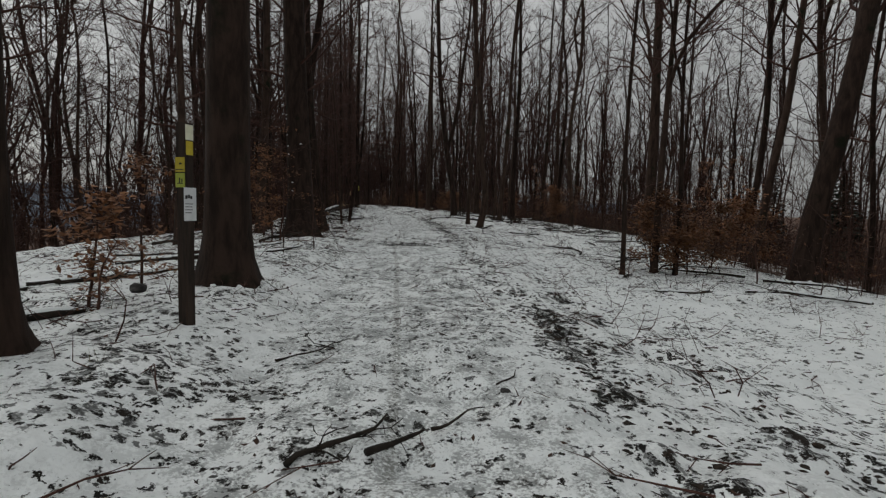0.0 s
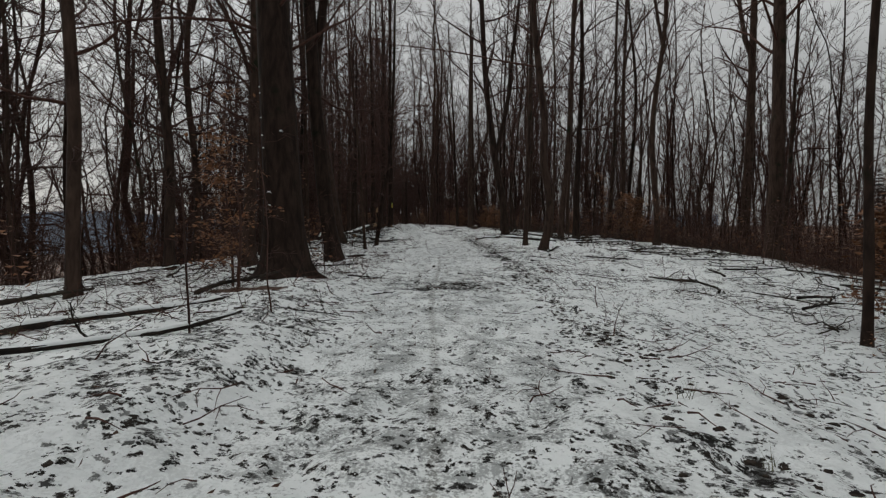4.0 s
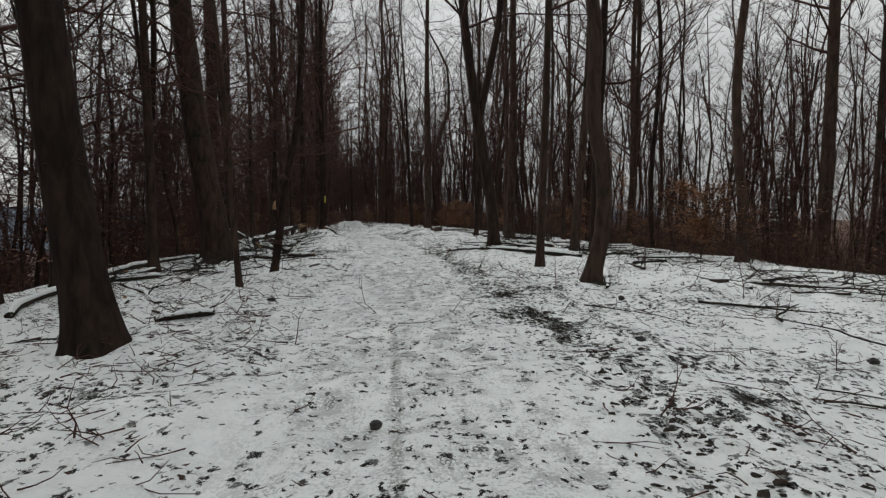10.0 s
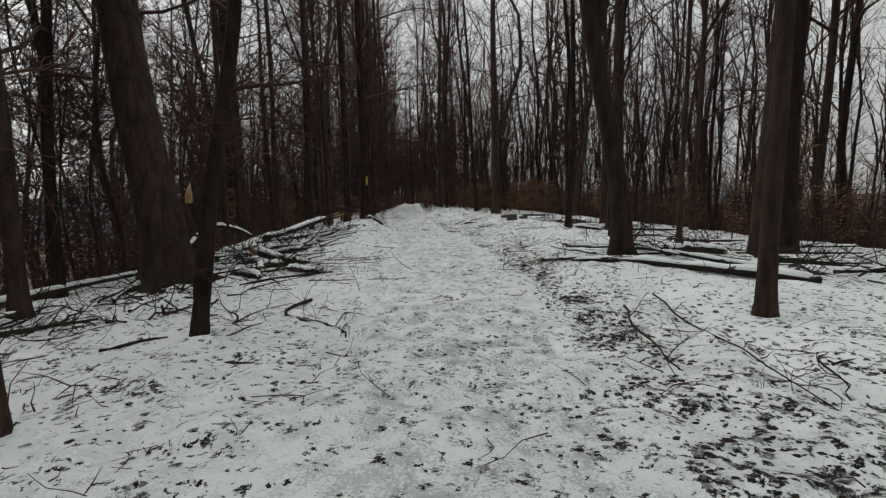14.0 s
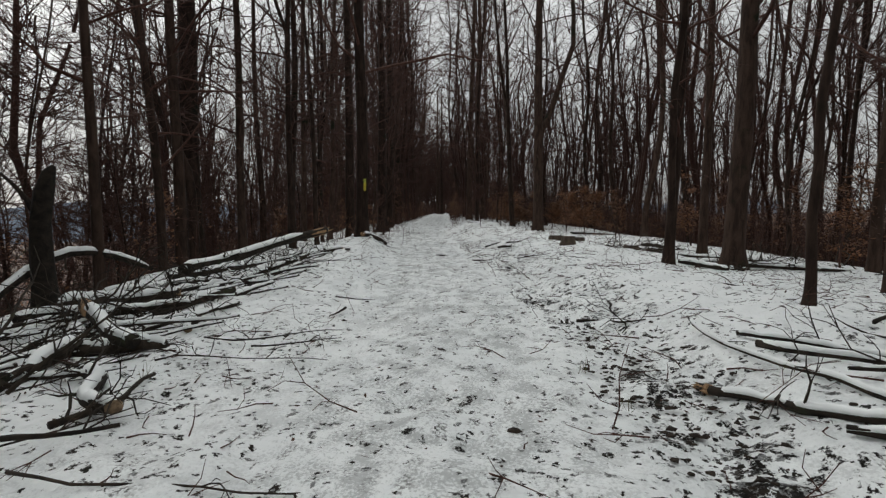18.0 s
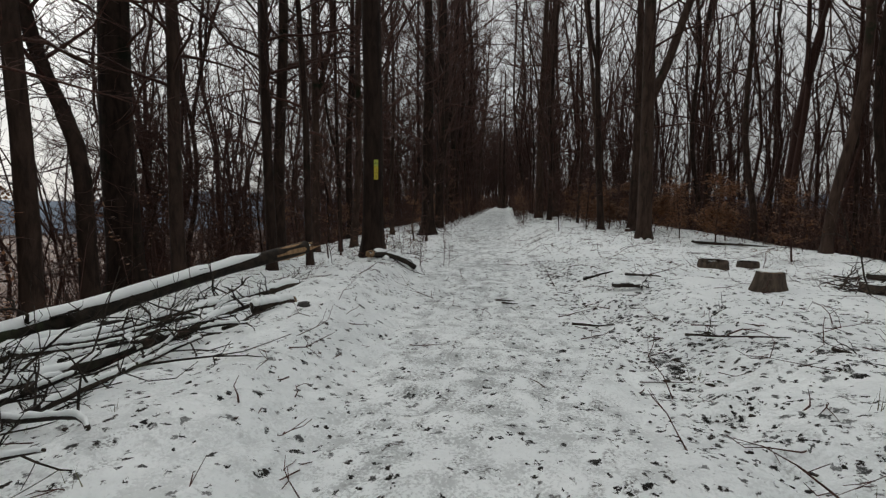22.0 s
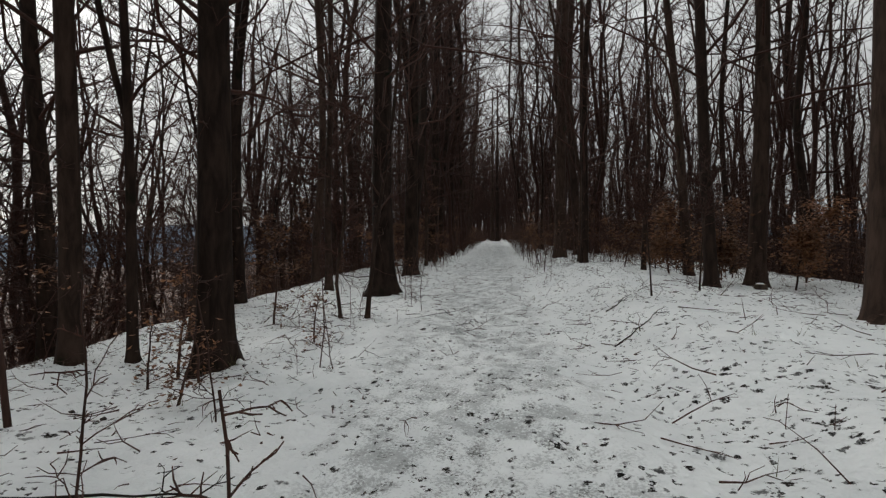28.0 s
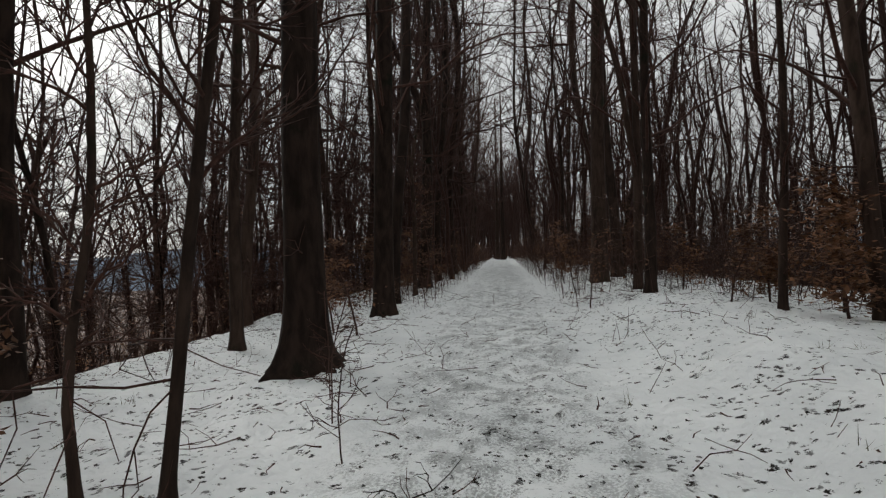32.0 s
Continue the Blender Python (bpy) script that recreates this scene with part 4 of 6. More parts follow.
def forest():
    """The stand around: twelve kinds of tree, each repeated with its own turn, size and place."""
    rng = np.random.default_rng(7)
    kinds = []
    forms = ((0.22, 20, 0, 5.5, 0.16, 1), (0.17, 18, 6, 5.0, 0.2, 1), (0.26, 22, 8, 6.5, 0.14, 1), (0.11, 15, 0, 3.2, 0.24, 1), (0.19, 19, 5, 5.0, 0.2, 1), (0.1, 12, 3, 2.4, 0.26, 1),
             (0.22, 20, 0, 2.6, 0.16, 0), (0.17, 17, 5, 2.0, 0.22, 0), (0.13, 14, 0, 1.5, 0.28, 0), (0.2, 18, 7, 2.4, 0.2, 0), (0.085, 9.5, 0, 1.0, 0.3, 0), (0.065, 7.5, 3, 0.8, 0.3, 0))
    for n, (across, height, fork, first, sway, upright) in enumerate(forms):
        kinds.append(tree("forest_tree", 0, 0, across, height, rng.uniform(-0.02, 0.02, 2), sway, 300 + n, "slender bare forest tree among dense brown woods", first, 18 if upright else 29 if height > 10 else 36, fork, "trees of the surrounding wood", 0.5, None, 2, 0.19 if upright else 0.22 if height > 10 else 0.3, 0.0105 if upright else 0.008 if height > 10 else 0.0062, (0.6, 1.1) if upright else (0.1, 0.75) if height > 10 else (-0.05, 0.35), fine=(5, 6) if height > 10 else (7, 8)))
    taken = [(x, y) for x, y, *_ in STAND]
    places = []
    tries = 0
    while len(places) < 215 and tries < 20000:
        tries += 1
        y = rng.uniform(-10, 112)
        side = -1 if rng.uniform() < 0.56 else 1
        if len(places) > 175:
            y, side = (rng.uniform(38, 64), 1) if len(places) % 5 < 2 else (rng.uniform(8, 30), -1)
        if len(places) > 203:
            y, side = rng.uniform(13, 27), 1
        out = rng.uniform(0, 1) ** (1.4 if side > 0 else 1.8) * 34
        if y > 63:
            u = side * (2.9 + out * 0.45)
        elif side > 0:
            u = 9.3 + out
        else:
            u = -(edge_left(y) + 0.3 + (out * 0.35 if rng.uniform() < 0.7 else out))
        if y > 66 and side > 0 and rng.uniform() < 0.5:
            continue
        if (side > 0 and 14 < y < 44 and rng.uniform() < 0.35) or (side < 0 and y < 18 and ((y < 15 and u > -11) or rng.uniform() < 0.6)):
            continue
        if side < 0 and 36 < y < 66 and rng.uniform() < 0.6:
            continue
        x = float(lane(y)) + u
        gap = 2.0 if side > 0 else 1.5 if abs(u) < 25 else 1.1
        if any((x - a) ** 2 + (y - b) ** 2 < gap * gap for a, b in taken):
            continue
        taken.append((x, y))
        places.append((x, y))
    # the younger layer on the slope side, nearer together
    first_young = len(places)
    while len(places) < first_young + 44:
        y = rng.choice((rng.uniform(29, 40), rng.uniform(26, 42), rng.uniform(43, 56), rng.uniform(54, 72)))
        x = float(lane(y)) - edge_left(y) - 0.5 - 13 * rng.uniform() ** 1.3
        if all((x - a) ** 2 + (y - b) ** 2 > 0.8 for a, b in taken):
            taken.append((x, y))
            places.append((x, y))
    spare = list(range(len(kinds)))
    for i, (x, y) in enumerate(places):
        s = rng.uniform(0.75, 1.2) * (1.3 if y > 63 and abs(x - lane(y)) < 9 else 1.0)
        m = pose(x, y, ground_z(x, y) - 0.05, rng.uniform(-2.5, 2.5), rng.uniform(-2.5, 2.5), rng.uniform(0, 360)) @ Matrix.Scale(s, 4)
        pool = range(0, 6) if x > lane(y) else (3, 8, 6, 7, 9)
        if y > 62:
            pool = (6, 1, 9, 7, 2)
        k = 10 + i % 2 if i >= first_young else pool[i % len(pool)]
        if k in spare:
            spare.remove(k)
            kinds[k].matrix_world = m
        else:
            copy_thing(kinds[k], m)


forest()


def leaf_sprays(shape, points, rng, size=0.045, flat=0.35):
    """Small folded leaves at the points."""
    k = len(points)
    a = rng.normal(0, 1, (k, 3))
    a[:, 2] *= flat
    a /= np.linalg.norm(a, axis=1)[:, None]
    b = np.cross(a, rng.normal(0, flat, (k, 3)) + [0, 0, 1])
    b /= np.linalg.norm(b, axis=1)[:, None] + 1e-9
    up = np.cross(a, b)
    s = (size * rng.uniform(0.6, 1.3, k))[:, None]
    tip, mid = points + a * s * 2, points + a * s
    v = np.stack([points, mid + b * s * 0.55 + up * s * 0.2, tip, mid - b * s * 0.55 + up * s * 0.2], 1).reshape(-1, 3)
    i = np.arange(k)[:, None] * 4
    shape.add(v, None, np.concatenate([i + [0, 1, 2], i + [0, 2, 3]]))


def sapling(x, y, height, seed, leafy, label, group="", across=0.03, lean=(0.0, 0.0)):
    """A young beech: a thin stem, layered side twigs and, if leafy, dry leaves that it has kept."""
    rng = np.random.default_rng(seed)
    top = thing("sapling", (x, y, ground_z(x, y) - 0.02), label, "sapling", group)
    stem = Shape()
    line = spine((0, 0, -0.1), (lean[0], lean[1], 1), height, 8, rng, 0.35, 0.25)
    stem.tube(line, np.linspace(across / 2, 0.004, 9), 6)
    twigs = Shape()
    spots = []
    count = int(8 + height * 4)
    for _ in range(count):
        g = rng.uniform(0.18, 1.0) * 7.9
        k = int(g)
        at = line[k] + (line[k + 1] - line[k]) * (g - k)
        size = rng.uniform(0.3, 0.75) * (0.35 + height * 0.2) * (1.15 - g / 10)
        side = spine(at, way_of(rng.uniform(0, 6.3), rng.uniform(-0.1, 0.6)), size, 4, rng, 0.5, 0.1)
        twigs.tube(side, np.linspace(0.006 if leafy else 0.0042, 0.0025, 5), 3)
        for _ in range(4):
            q = int(rng.integers(1, 5))
            d = side[q] - side[q - 1]
            fine = spine(side[q], d / np.linalg.norm(d) + rng.normal(0, 0.5, 3) * (1, 1, 0.4), size * rng.uniform(0.2, 0.5), 2, rng, 0.4)
            twigs.tube(fine, (0.0035, 0.003, 0.0022), 3)
            spots += [fine[1], fine[2], (fine[1] + fine[2]) / 2]
    part("stem", stem, BARK_RED, top)
    tagged(part("branchwork", twigs, TWIG, top), kind="stuff")
    if leafy:
        spots = np.array(spots)
        pick = rng.uniform(size=len(spots)) < leafy
        spots = spots[pick]
        spots = np.concatenate([spots + rng.normal(0, 0.04 + 0.03 * i, spots.shape) * (1, 1, 0.5) for i in range(8 if leafy > 0.95 else 4)])
        leaves = Shape()
        leaf_sprays(leaves, spots, rng, 0.052 if leafy > 0.95 else 0.042 if leafy > 0.45 else 0.03)
        tagged(part("foliage", leaves, LEAF, top, "rust-brown dry leaves"), kind="stuff")
    return top


LEAFY = "young beech holding rust-brown dry leaves"
BARE_S = "thin bare sapling rising from the snow"
YOUNG = [
    (5.0, 13.1, 2.2, 1.0), (4.6, 13.6, 2.0, 1.0), (5.6, 13.9, 2.2, 1.0), (6.6, 14.8, 2.0, 1.0), (6.6, 12.4, 1.6, 0.3), (7.8, 16.0, 2.4, 1.0), (9.6, 18.0, 2.4, 1.0),
    (-3.9, 5.0, 1.4, 0.8), (-3.5, 4.6, 0.9, 0.3), (-4.4, 6.6, 1.8, 0.5), (-3.7, 9.9, 2.4, 0.0), (-3.4, 10.9, 2.0, 0.0), (-4.9, 12.9, 3.0, 0.4),
    (-5.4, 13.6, 2.6, 0.9), (-5.0, 15.4, 2.4, 0.6), (-4.62, 17.0, 1.3, 0.0), (-4.65, 17.35, 1.0, 0.0), (-4.63, 15.77, 2.3, 0.0), (-6.6, 16.0, 2.6, 0.8), (-6.4, 20.6, 1.6, 0.2),
    (5.0, 31.0, 2.6, 1.0), (4.4, 29.6, 2.2, 1.0), (6.2, 33.0, 2.8, 0.8), (2.8, 37.2, 2.0, 0.7), (2.0, 40.0, 2.4, 0.8), (0.5, 46.0, 2.6, 0.9),
    (-1.6, 48.6, 2.2, 0.8), (-2.6, 53.0, 2.4, 1.0), (-3.4, 56.0, 2.4, 0.9), (-4.2, 58.6, 2.4, 1.0), (-6.0, 57.6, 2.0, 1.0), (-6.9, 58.9, 2.3, 1.0), (-5.6, 59.6, 2.3, 0.9), (-6.4, 60.6, 2.2, 0.9), (-3.6, 60.0, 2.4, 1.0), (-2.0, 55.0, 2.2, 1.0), (-12.9, 47.2, 3.4, 0.15),
    (-8.0, 61.0, 1.6, 0.9), (-7.0, 62.5, 2.2, 1.0), (-8.4, 64.5, 2.0, 0.8), (-10.5, 62.0, 1.4, 0.4), (-10.9, 64.0, 1.8, 0.5), (-11.6, 68.0, 2.2, 0.6),
    (-12.3, 45.6, 1.7, 0.1), (-13.2, 49.2, 1.6, 0.25), (-12.6, 48.9, 1.0, 0.2), (-13.0, 48.6, 0.9, 0.25), (-11.9, 47.9, 0.8, 0.3), (-12.2, 50.6, 0.8, 0.3), (-14.2, 52.4, 2.2, 0.7), (-14.3, 58.6, 2.2, 0.7),
    (-12.2, 54.2, 1.3, 0.0), (-12.6, 54.8, 1.2, 0.0), (-11.7, 53.5, 1.0, 0.0), (-15.6, 60.0, 2.2, 0.8), (-16.0, 63.0, 2.2, 0.8), (-16.8, 66.0, 2.4, 0.8),
    (-9.6, 45.0, 1.0, 0.0), (-9.35, 44.4, 0.9, 0.0), (-9.7, 43.95, 1.1, 0.0), (-9.2, 45.4, 1.2, 0.0), (-8.9, 44.9, 0.7, 0.0), (-10.6, 43.0, 1.2, 0.0),
    (-10.4, 45.9, 1.2, 0.0), (-11.2, 47.6, 1.4, 0.0), (-11.4, 49.4, 1.5, 0.0), (-11.0, 49.1, 0.9, 0.0), (-5.2, 57.6, 1.0, 0.0), (-6.9, 55.6, 0.9, 0.0),
    (3.0, 18.2, 0.6, 0.0), (3.4, 20.9, 0.8, 0.0), (1.6, 20.3, 0.5, 0.0), (2.4, 23.6, 1.0, 0.0), (1.2, 26.4, 0.8, 0.0), (2.2, 27.6, 1.2, 0.1),
    (-4.2, 8.4, 1.3, 0.3), (-4.6, 3.9, 1.2, 0.5), (4.1, 9.5, 0.6, 0.0), (5.2, 8.6, 0.5, 0.0), (3.6, 12.2, 0.9, 0.2), (6.9, 10.6, 0.8, 0.1),
]
for n, (x, y, height, leafy) in enumerate(YOUNG):
    sapling(x, y, height, 500 + n, leafy, LEAFY if leafy >= 0.5 else BARE_S, "", (0.02 if leafy else 0.006) + (0.012 if leafy else 0.007) * height)


def thicket():
    """Young leafy beeches of the wood, repeated."""
    rng = np.random.default_rng(21)
    kinds = [sapling(0, 0, h, 700 + n, l, LEAFY, "young beeches of the wood", 0.02 + 0.01 * h) for n, (h, l) in enumerate(((2.6, 0.8), (1.8, 0.9), (3.4, 0.6), (2.2, 0.4)))]
    made = 0
    while made < 190:
        y = rng.uniform(-6, 110)
        side = -1 if rng.uniform() < 0.45 else 1
        out = rng.uniform(0, 1) ** 1.6 * 22
        u = side * (2.6 + out) if y > 66 else (9.0 + out if side > 0 else -(edge_left(y) + 0.2 + out))
        x = float(lane(y)) + u
        m = pose(x, y, ground_z(x, y) - 0.03, rng.uniform(-6, 6), rng.uniform(-6, 6), rng.uniform(0, 360)) @ Matrix.Scale(rng.uniform(0.7, 1.3), 4)
        if made < len(kinds):
            kinds[made].matrix_world = m
        else:
            copy_thing(kinds[made % len(kinds)], m)
        made += 1


thicket()


def brush(name, count, reach, tall, seed, leaf_share, sprigs, thick, grow, span=(-8, 165), left=0.45):
    """Undergrowth too dense to count: thin leaning stems with side twigs."""
    rng = np.random.default_rng(seed)
    stems, leaves = Shape(), []
    y = rng.uniform(*span, count)
    side = np.where(rng.uniform(size=count) < left, -1, 1)
    out = reach[0] + (reach[1] - reach[0]) * rng.uniform(size=count) ** 1.3
    el = 7.6 - 2.0 * smooth(5, 50, y)
    u = np.where(y > 128, side * out * 1.2, np.where(y > 62, side * (1.7 + out * (0.35 + 0.65 * smooth(150, 66, y))), np.where(side > 0, 9.5 + out, -(el + 0.3 + out))))
    x = lane(y) + u
    z = land(x, y)
    h = tall * rng.uniform(0.35, 1.0, count)
    lean = rng.normal(0, 0.22, (count, 2))
    r = (thick + grow * h) * rng.uniform(0.6, 1.2, count)
    ang = np.arange(3) * 2.094
    ring = np.stack([np.cos(ang), np.sin(ang), 0 * ang], -1)
    a = np.stack([x, y, z - 0.05], -1)
    b = a + np.stack([lean[:, 0] * h * 0.4, lean[:, 1] * h * 0.4, h * 0.55], -1)
    c = a + np.stack([lean[:, 0] * h * 1.2, lean[:, 1] * h * 1.2, h], -1)
    v = np.concatenate([a[:, None] + ring * r[:, None, None], b[:, None] + ring * 0.7 * r[:, None, None], c[:, None] + ring * 0.3 * r[:, None, None]], 1)
    i = np.arange(count)[:, None, None] * 9
    q = np.array([[0, 1, 4, 3], [1, 2, 5, 4], [2, 0, 3, 5], [3, 4, 7, 6], [4, 5, 8, 7], [5, 3, 6, 8]])
    stems.add(v.reshape(-1, 3), (i + q[None]).reshape(-1, 4))
    for _ in range(sprigs):
        g = rng.uniform(0.15, 1, count)[:, None]
        s = np.where(g < 0.55, a + (b - a) * g / 0.55, b + (c - b) * (g - 0.55) / 0.45)
        d = rng.normal(0, 1, (count, 3)) * (1, 1, 0.5) + (0, 0, 0.35)
        e = s + d * (0.18 * h)[:, None]
        w = np.array([[0.0, 0, 1.2], [1.0, 0, -0.8], [-1.0, 0, -0.8]]) * thick
        v = np.concatenate([s[:, None] + w, e[:, None] + 0.4 * w], 1)
        i = np.arange(count)[:, None, None] * 6
        stems.add(v.reshape(-1, 3), (i + np.array([[0, 1, 4, 3], [1, 2, 5, 4], [2, 0, 3, 5]])[None]).reshape(-1, 4))
        leaves.append(e[rng.uniform(size=count) < leaf_share])
    ob = new(name, stems.mesh(name, BARK_RED))
    tagged(ob, "dense brown leafless undergrowth of thin stems", "undergrowth", "", "stuff")
    if leaf_share:
        leaf = Shape()
        spots = np.concatenate(leaves)
        leaf_sprays(leaf, np.concatenate([spots + rng.normal(0, 0.07, spots.shape) for _ in range(3)]), rng, 0.05)
        ob = new("undergrowth_leaves", leaf.mesh("undergrowth_leaves", LEAF))
        tagged(ob, "dry rust-brown leaves held in the undergrowth", "leaves", "", "stuff")


brush("undergrowth", 11000, (0.0, 15.0), 2.4, 31, 0.35, 4, 0.005, 0.003)
brush("far_undergrowth", 9000, (4.0, 62.0), 4.8, 32, 0.05, 5, 0.008, 0.003)
brush("distant_undergrowth", 6000, (6.0, 48.0), 4.4, 33, 0.12, 4, 0.010, 0.003, (40, 125), 0.12)


def far_wood():
    """The wood beyond, whose trees nobody could count: trunks, branches and twigs."""
    rng = np.random.default_rng(77)
    n = 1330
    y = np.concatenate([rng.uniform(52, 110, 140), rng.uniform(18, 76, 90), rng.uniform(-20, 190, n - 540), rng.uniform(72, 135, 140), rng.uniform(124, 165, 170)])
    side = np.where(rng.uniform(size=n) < 0.5, -1, 1)
    side[:140], side[140:230] = 1, -1
    out = np.where(side < 0, 24, 26) + 60 * rng.uniform(size=n)
    deep = 70 * rng.uniform(size=n) ** 1.4
    y = np.where((side > 0) & (y > 66) & (y < 122) & (rng.uniform(size=n) < 0.15), y - 70, y)
    deep[n - 310 :] *= 0.3
    deep[n - 90 :] *= 0.4
    deep[:140] = 8 + 32 * rng.uniform(size=140)
    out[:140] = 10 + 30 * rng.uniform(size=140)
    out[140:230] = 12 + 16 * rng.uniform(size=90)
    u = np.where(y > 124, side * deep, np.where(y > 74, side * (2.7 + deep), side * out))
    x = lane(y) + u
    foot = np.stack([x, y, land(x, y) - 0.3], -1)
    tall = rng.uniform(12, 22, n)
    r = tall * rng.uniform(0.0045, 0.0095, n)
    shape = Shape()
    lean = rng.normal(0, 0.03, (n, 2))
    phase = rng.uniform(0, 6.3, n)

    def along(f, stem=0):
        """A place on the first or the second leader."""
        z = tall * f
        w = 0.3 * np.sin(f * 8 + phase) + 0.14 * np.sin(f * 19 + 3 * phase)
        p = foot + np.stack([lean[:, 0] * z + w, lean[:, 1] * z + 0.5 * w, z], -1)
        if stem:
            apart = np.maximum(f - split, 0) * tall * 0.24
            p = p + np.stack([np.cos(phase) * apart, np.sin(phase) * apart, -0.03 * apart], -1)
        return p

    split = rng.uniform(0.22, 0.6, n)
    cuts = np.linspace(0, 1, 9)
    for f, g in zip(cuts[:-1], cuts[1:]):
        shape.prisms(along(f), along(g), r * (1 - 0.85 * f), r * (1 - 0.85 * g), 5)
    for f, g in zip(np.linspace(0, 0.9, 5), np.linspace(0.225, 1, 5)):
        shape.prisms(along(split + (1 - split) * f, 1), along(split + (1 - split) * g, 1), r * 0.7 * (1 - 0.8 * f), r * 0.7 * (1 - 0.8 * g), 4)
    for i in range(24):
        f = rng.uniform(0.2, 0.98, n)
        s = along(f, i % 2)
        az, climb = rng.uniform(0, 6.3, n), rng.uniform(0.5, 1.15, n)
        d = np.stack([np.cos(az) * np.cos(climb), np.sin(az) * np.cos(climb), np.sin(climb)], -1)
        size = (tall * 0.24 * (1.1 - 0.75 * f) * rng.uniform(0.5, 1.1, n))[:, None]
        m = s + d * size * 0.5
        e = m + (d + (0, 0, 0.3)) * size * 0.5
        thick = np.minimum(r * 0.35, 0.03)
        shape.prisms(s, m, thick, thick * 0.6)
        shape.spikes(m, e, thick * 0.6)
        out = np.cross(d, (0, 0, 1.0))
        for j in range(6):
            g = rng.uniform(0.1, 1, (n, 1))
            t = np.where(g < 0.5, s + (m - s) * g * 2, m + (e - m) * (g * 2 - 1))
            w = d * 0.8 + out * (0.7 if j % 2 else -0.7) + rng.normal(0, 0.25, (n, 3)) + (0, 0, 0.2)
            shape.spikes(t, t + w * size * rng.uniform(0.2, 0.45, (n, 1)), 0.014)
    tagged(new("far_wood", shape.mesh("far_wood", TWIG)), "bare brown wood receding into the distance", "wood", "", "stuff")


far_wood()


# ---- spruces beyond the shoulder, and the far hills ----
def spruce(x, y, height, seed):
    rng = np.random.default_rng(seed)
    top = thing("spruce_tree", (x, y, ground_z(x, y) - 0.1), "dark green spruce standing behind the bare wood", "tree", "spruces behind the wood")
    stem = Shape()
    stem.tube(np.array([(0, 0, 0), (0, 0, height * 0.5), (0, 0, height)]), (height * 0.018, height * 0.01, 0.01), 8)
    boughs = Shape()
    z = height * 0.06
    while z < height * 0.985:
        reach = (height - z) * 0.24 + 0.12
        for _ in range(9):
            az = rng.uniform(0, 6.3)
            long = reach * rng.uniform(0.65, 1.1)
            tip = np.array([math.cos(az) * long, math.sin(az) * long, z - 0.28 * long + rng.uniform(-0.1, 0.1)])
            root = np.array([0, 0, z])
            sidew = np.array([-math.sin(az), math.cos(az), 0]) * long * 0.24
            mid = (root + tip) / 2 + (0, 0, 0.1 * long)
            v = [root, mid + sidew, mid - sidew, tip, mid + (0, 0, 0.05), mid + sidew * 0.8 + (tip - root) * 0.3, mid - sidew * 0.8 + (tip - root) * 0.3, mid - (0, 0, 0.18 * long)]
            boughs.add(v, None, [(0, 1, 4), (0, 4, 2), (1, 5, 4), (5, 3, 4), (4, 3, 6), (4, 6, 2), (0, 7, 1), (7, 3, 5), (0, 2, 7), (7, 6, 3)])
        z += 0.045 * height * rng.uniform(0.7, 1.2) * (1.1 - 0.6 * z / height)
    part("trunk", stem, BARK, top)
    tagged(part("foliage", boughs, NEEDLE, top), kind="stuff")


for n, (x, y, height) in enumerate(((38, 46, 11), (41, 50, 12.5), (44, 47, 10), (36, 54, 12), (47, 55, 13), (32, 58, 11), (50, 49, 12), (40, 62, 13), (27, 64, 11), (54, 60, 13), (45, 40, 11), (49, 36, 12), (30, 44, 10), (34, 40, 10))):
    spruce(x, y, height, 800 + n)


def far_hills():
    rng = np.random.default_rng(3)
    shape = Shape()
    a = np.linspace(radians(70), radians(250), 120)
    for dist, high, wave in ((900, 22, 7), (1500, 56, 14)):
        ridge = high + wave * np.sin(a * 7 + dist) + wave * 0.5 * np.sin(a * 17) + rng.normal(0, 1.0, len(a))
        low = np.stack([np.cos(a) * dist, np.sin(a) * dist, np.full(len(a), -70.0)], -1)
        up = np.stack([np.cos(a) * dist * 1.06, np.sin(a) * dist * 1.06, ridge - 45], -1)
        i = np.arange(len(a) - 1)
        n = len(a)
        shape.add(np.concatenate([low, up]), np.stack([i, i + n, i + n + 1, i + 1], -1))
    tagged(new("backdrop_hills", shape.mesh("backdrop_hills", HAZED_HILLS)), "wooded hills across the valley, tinted blue-grey with painted haze", "hills", "", "structure")


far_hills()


# ---- waymark post ----
def label_plate(parent, name, at, turn, size, mat, label, word="", marks=()):
    """A thin plate, with a number or plain bars on its face, which looks along -y before the turn."""
    w, h = size
    holder = part(name, Shape().box((-w / 2, w / 2), (-0.003, 0.0), (-h / 2, h / 2), 0.0015), mat, parent, label, False)
    holder.matrix_local = pose(*at, 0, 0, turn)
    for x0, x1, z0, z1 in marks:
        part("print", Shape().box((x0, x1), (-0.0045, -0.0032), (z0, z1)), INK, holder, "", False)
    if word:
        curve = bpy.data.curves.new("number", "FONT")
        curve.body, curve.size, curve.align_x, curve.align_y, curve.extrude = word, 0.065, "CENTER", "CENTER", 0.0006
        curve.materials.append(INK)
        ob = new("number", curve)
        ob.parent = holder
        ob.matrix_local = pose(0.004, -0.0045, -0.004, 90, 0, 0)
    return holder


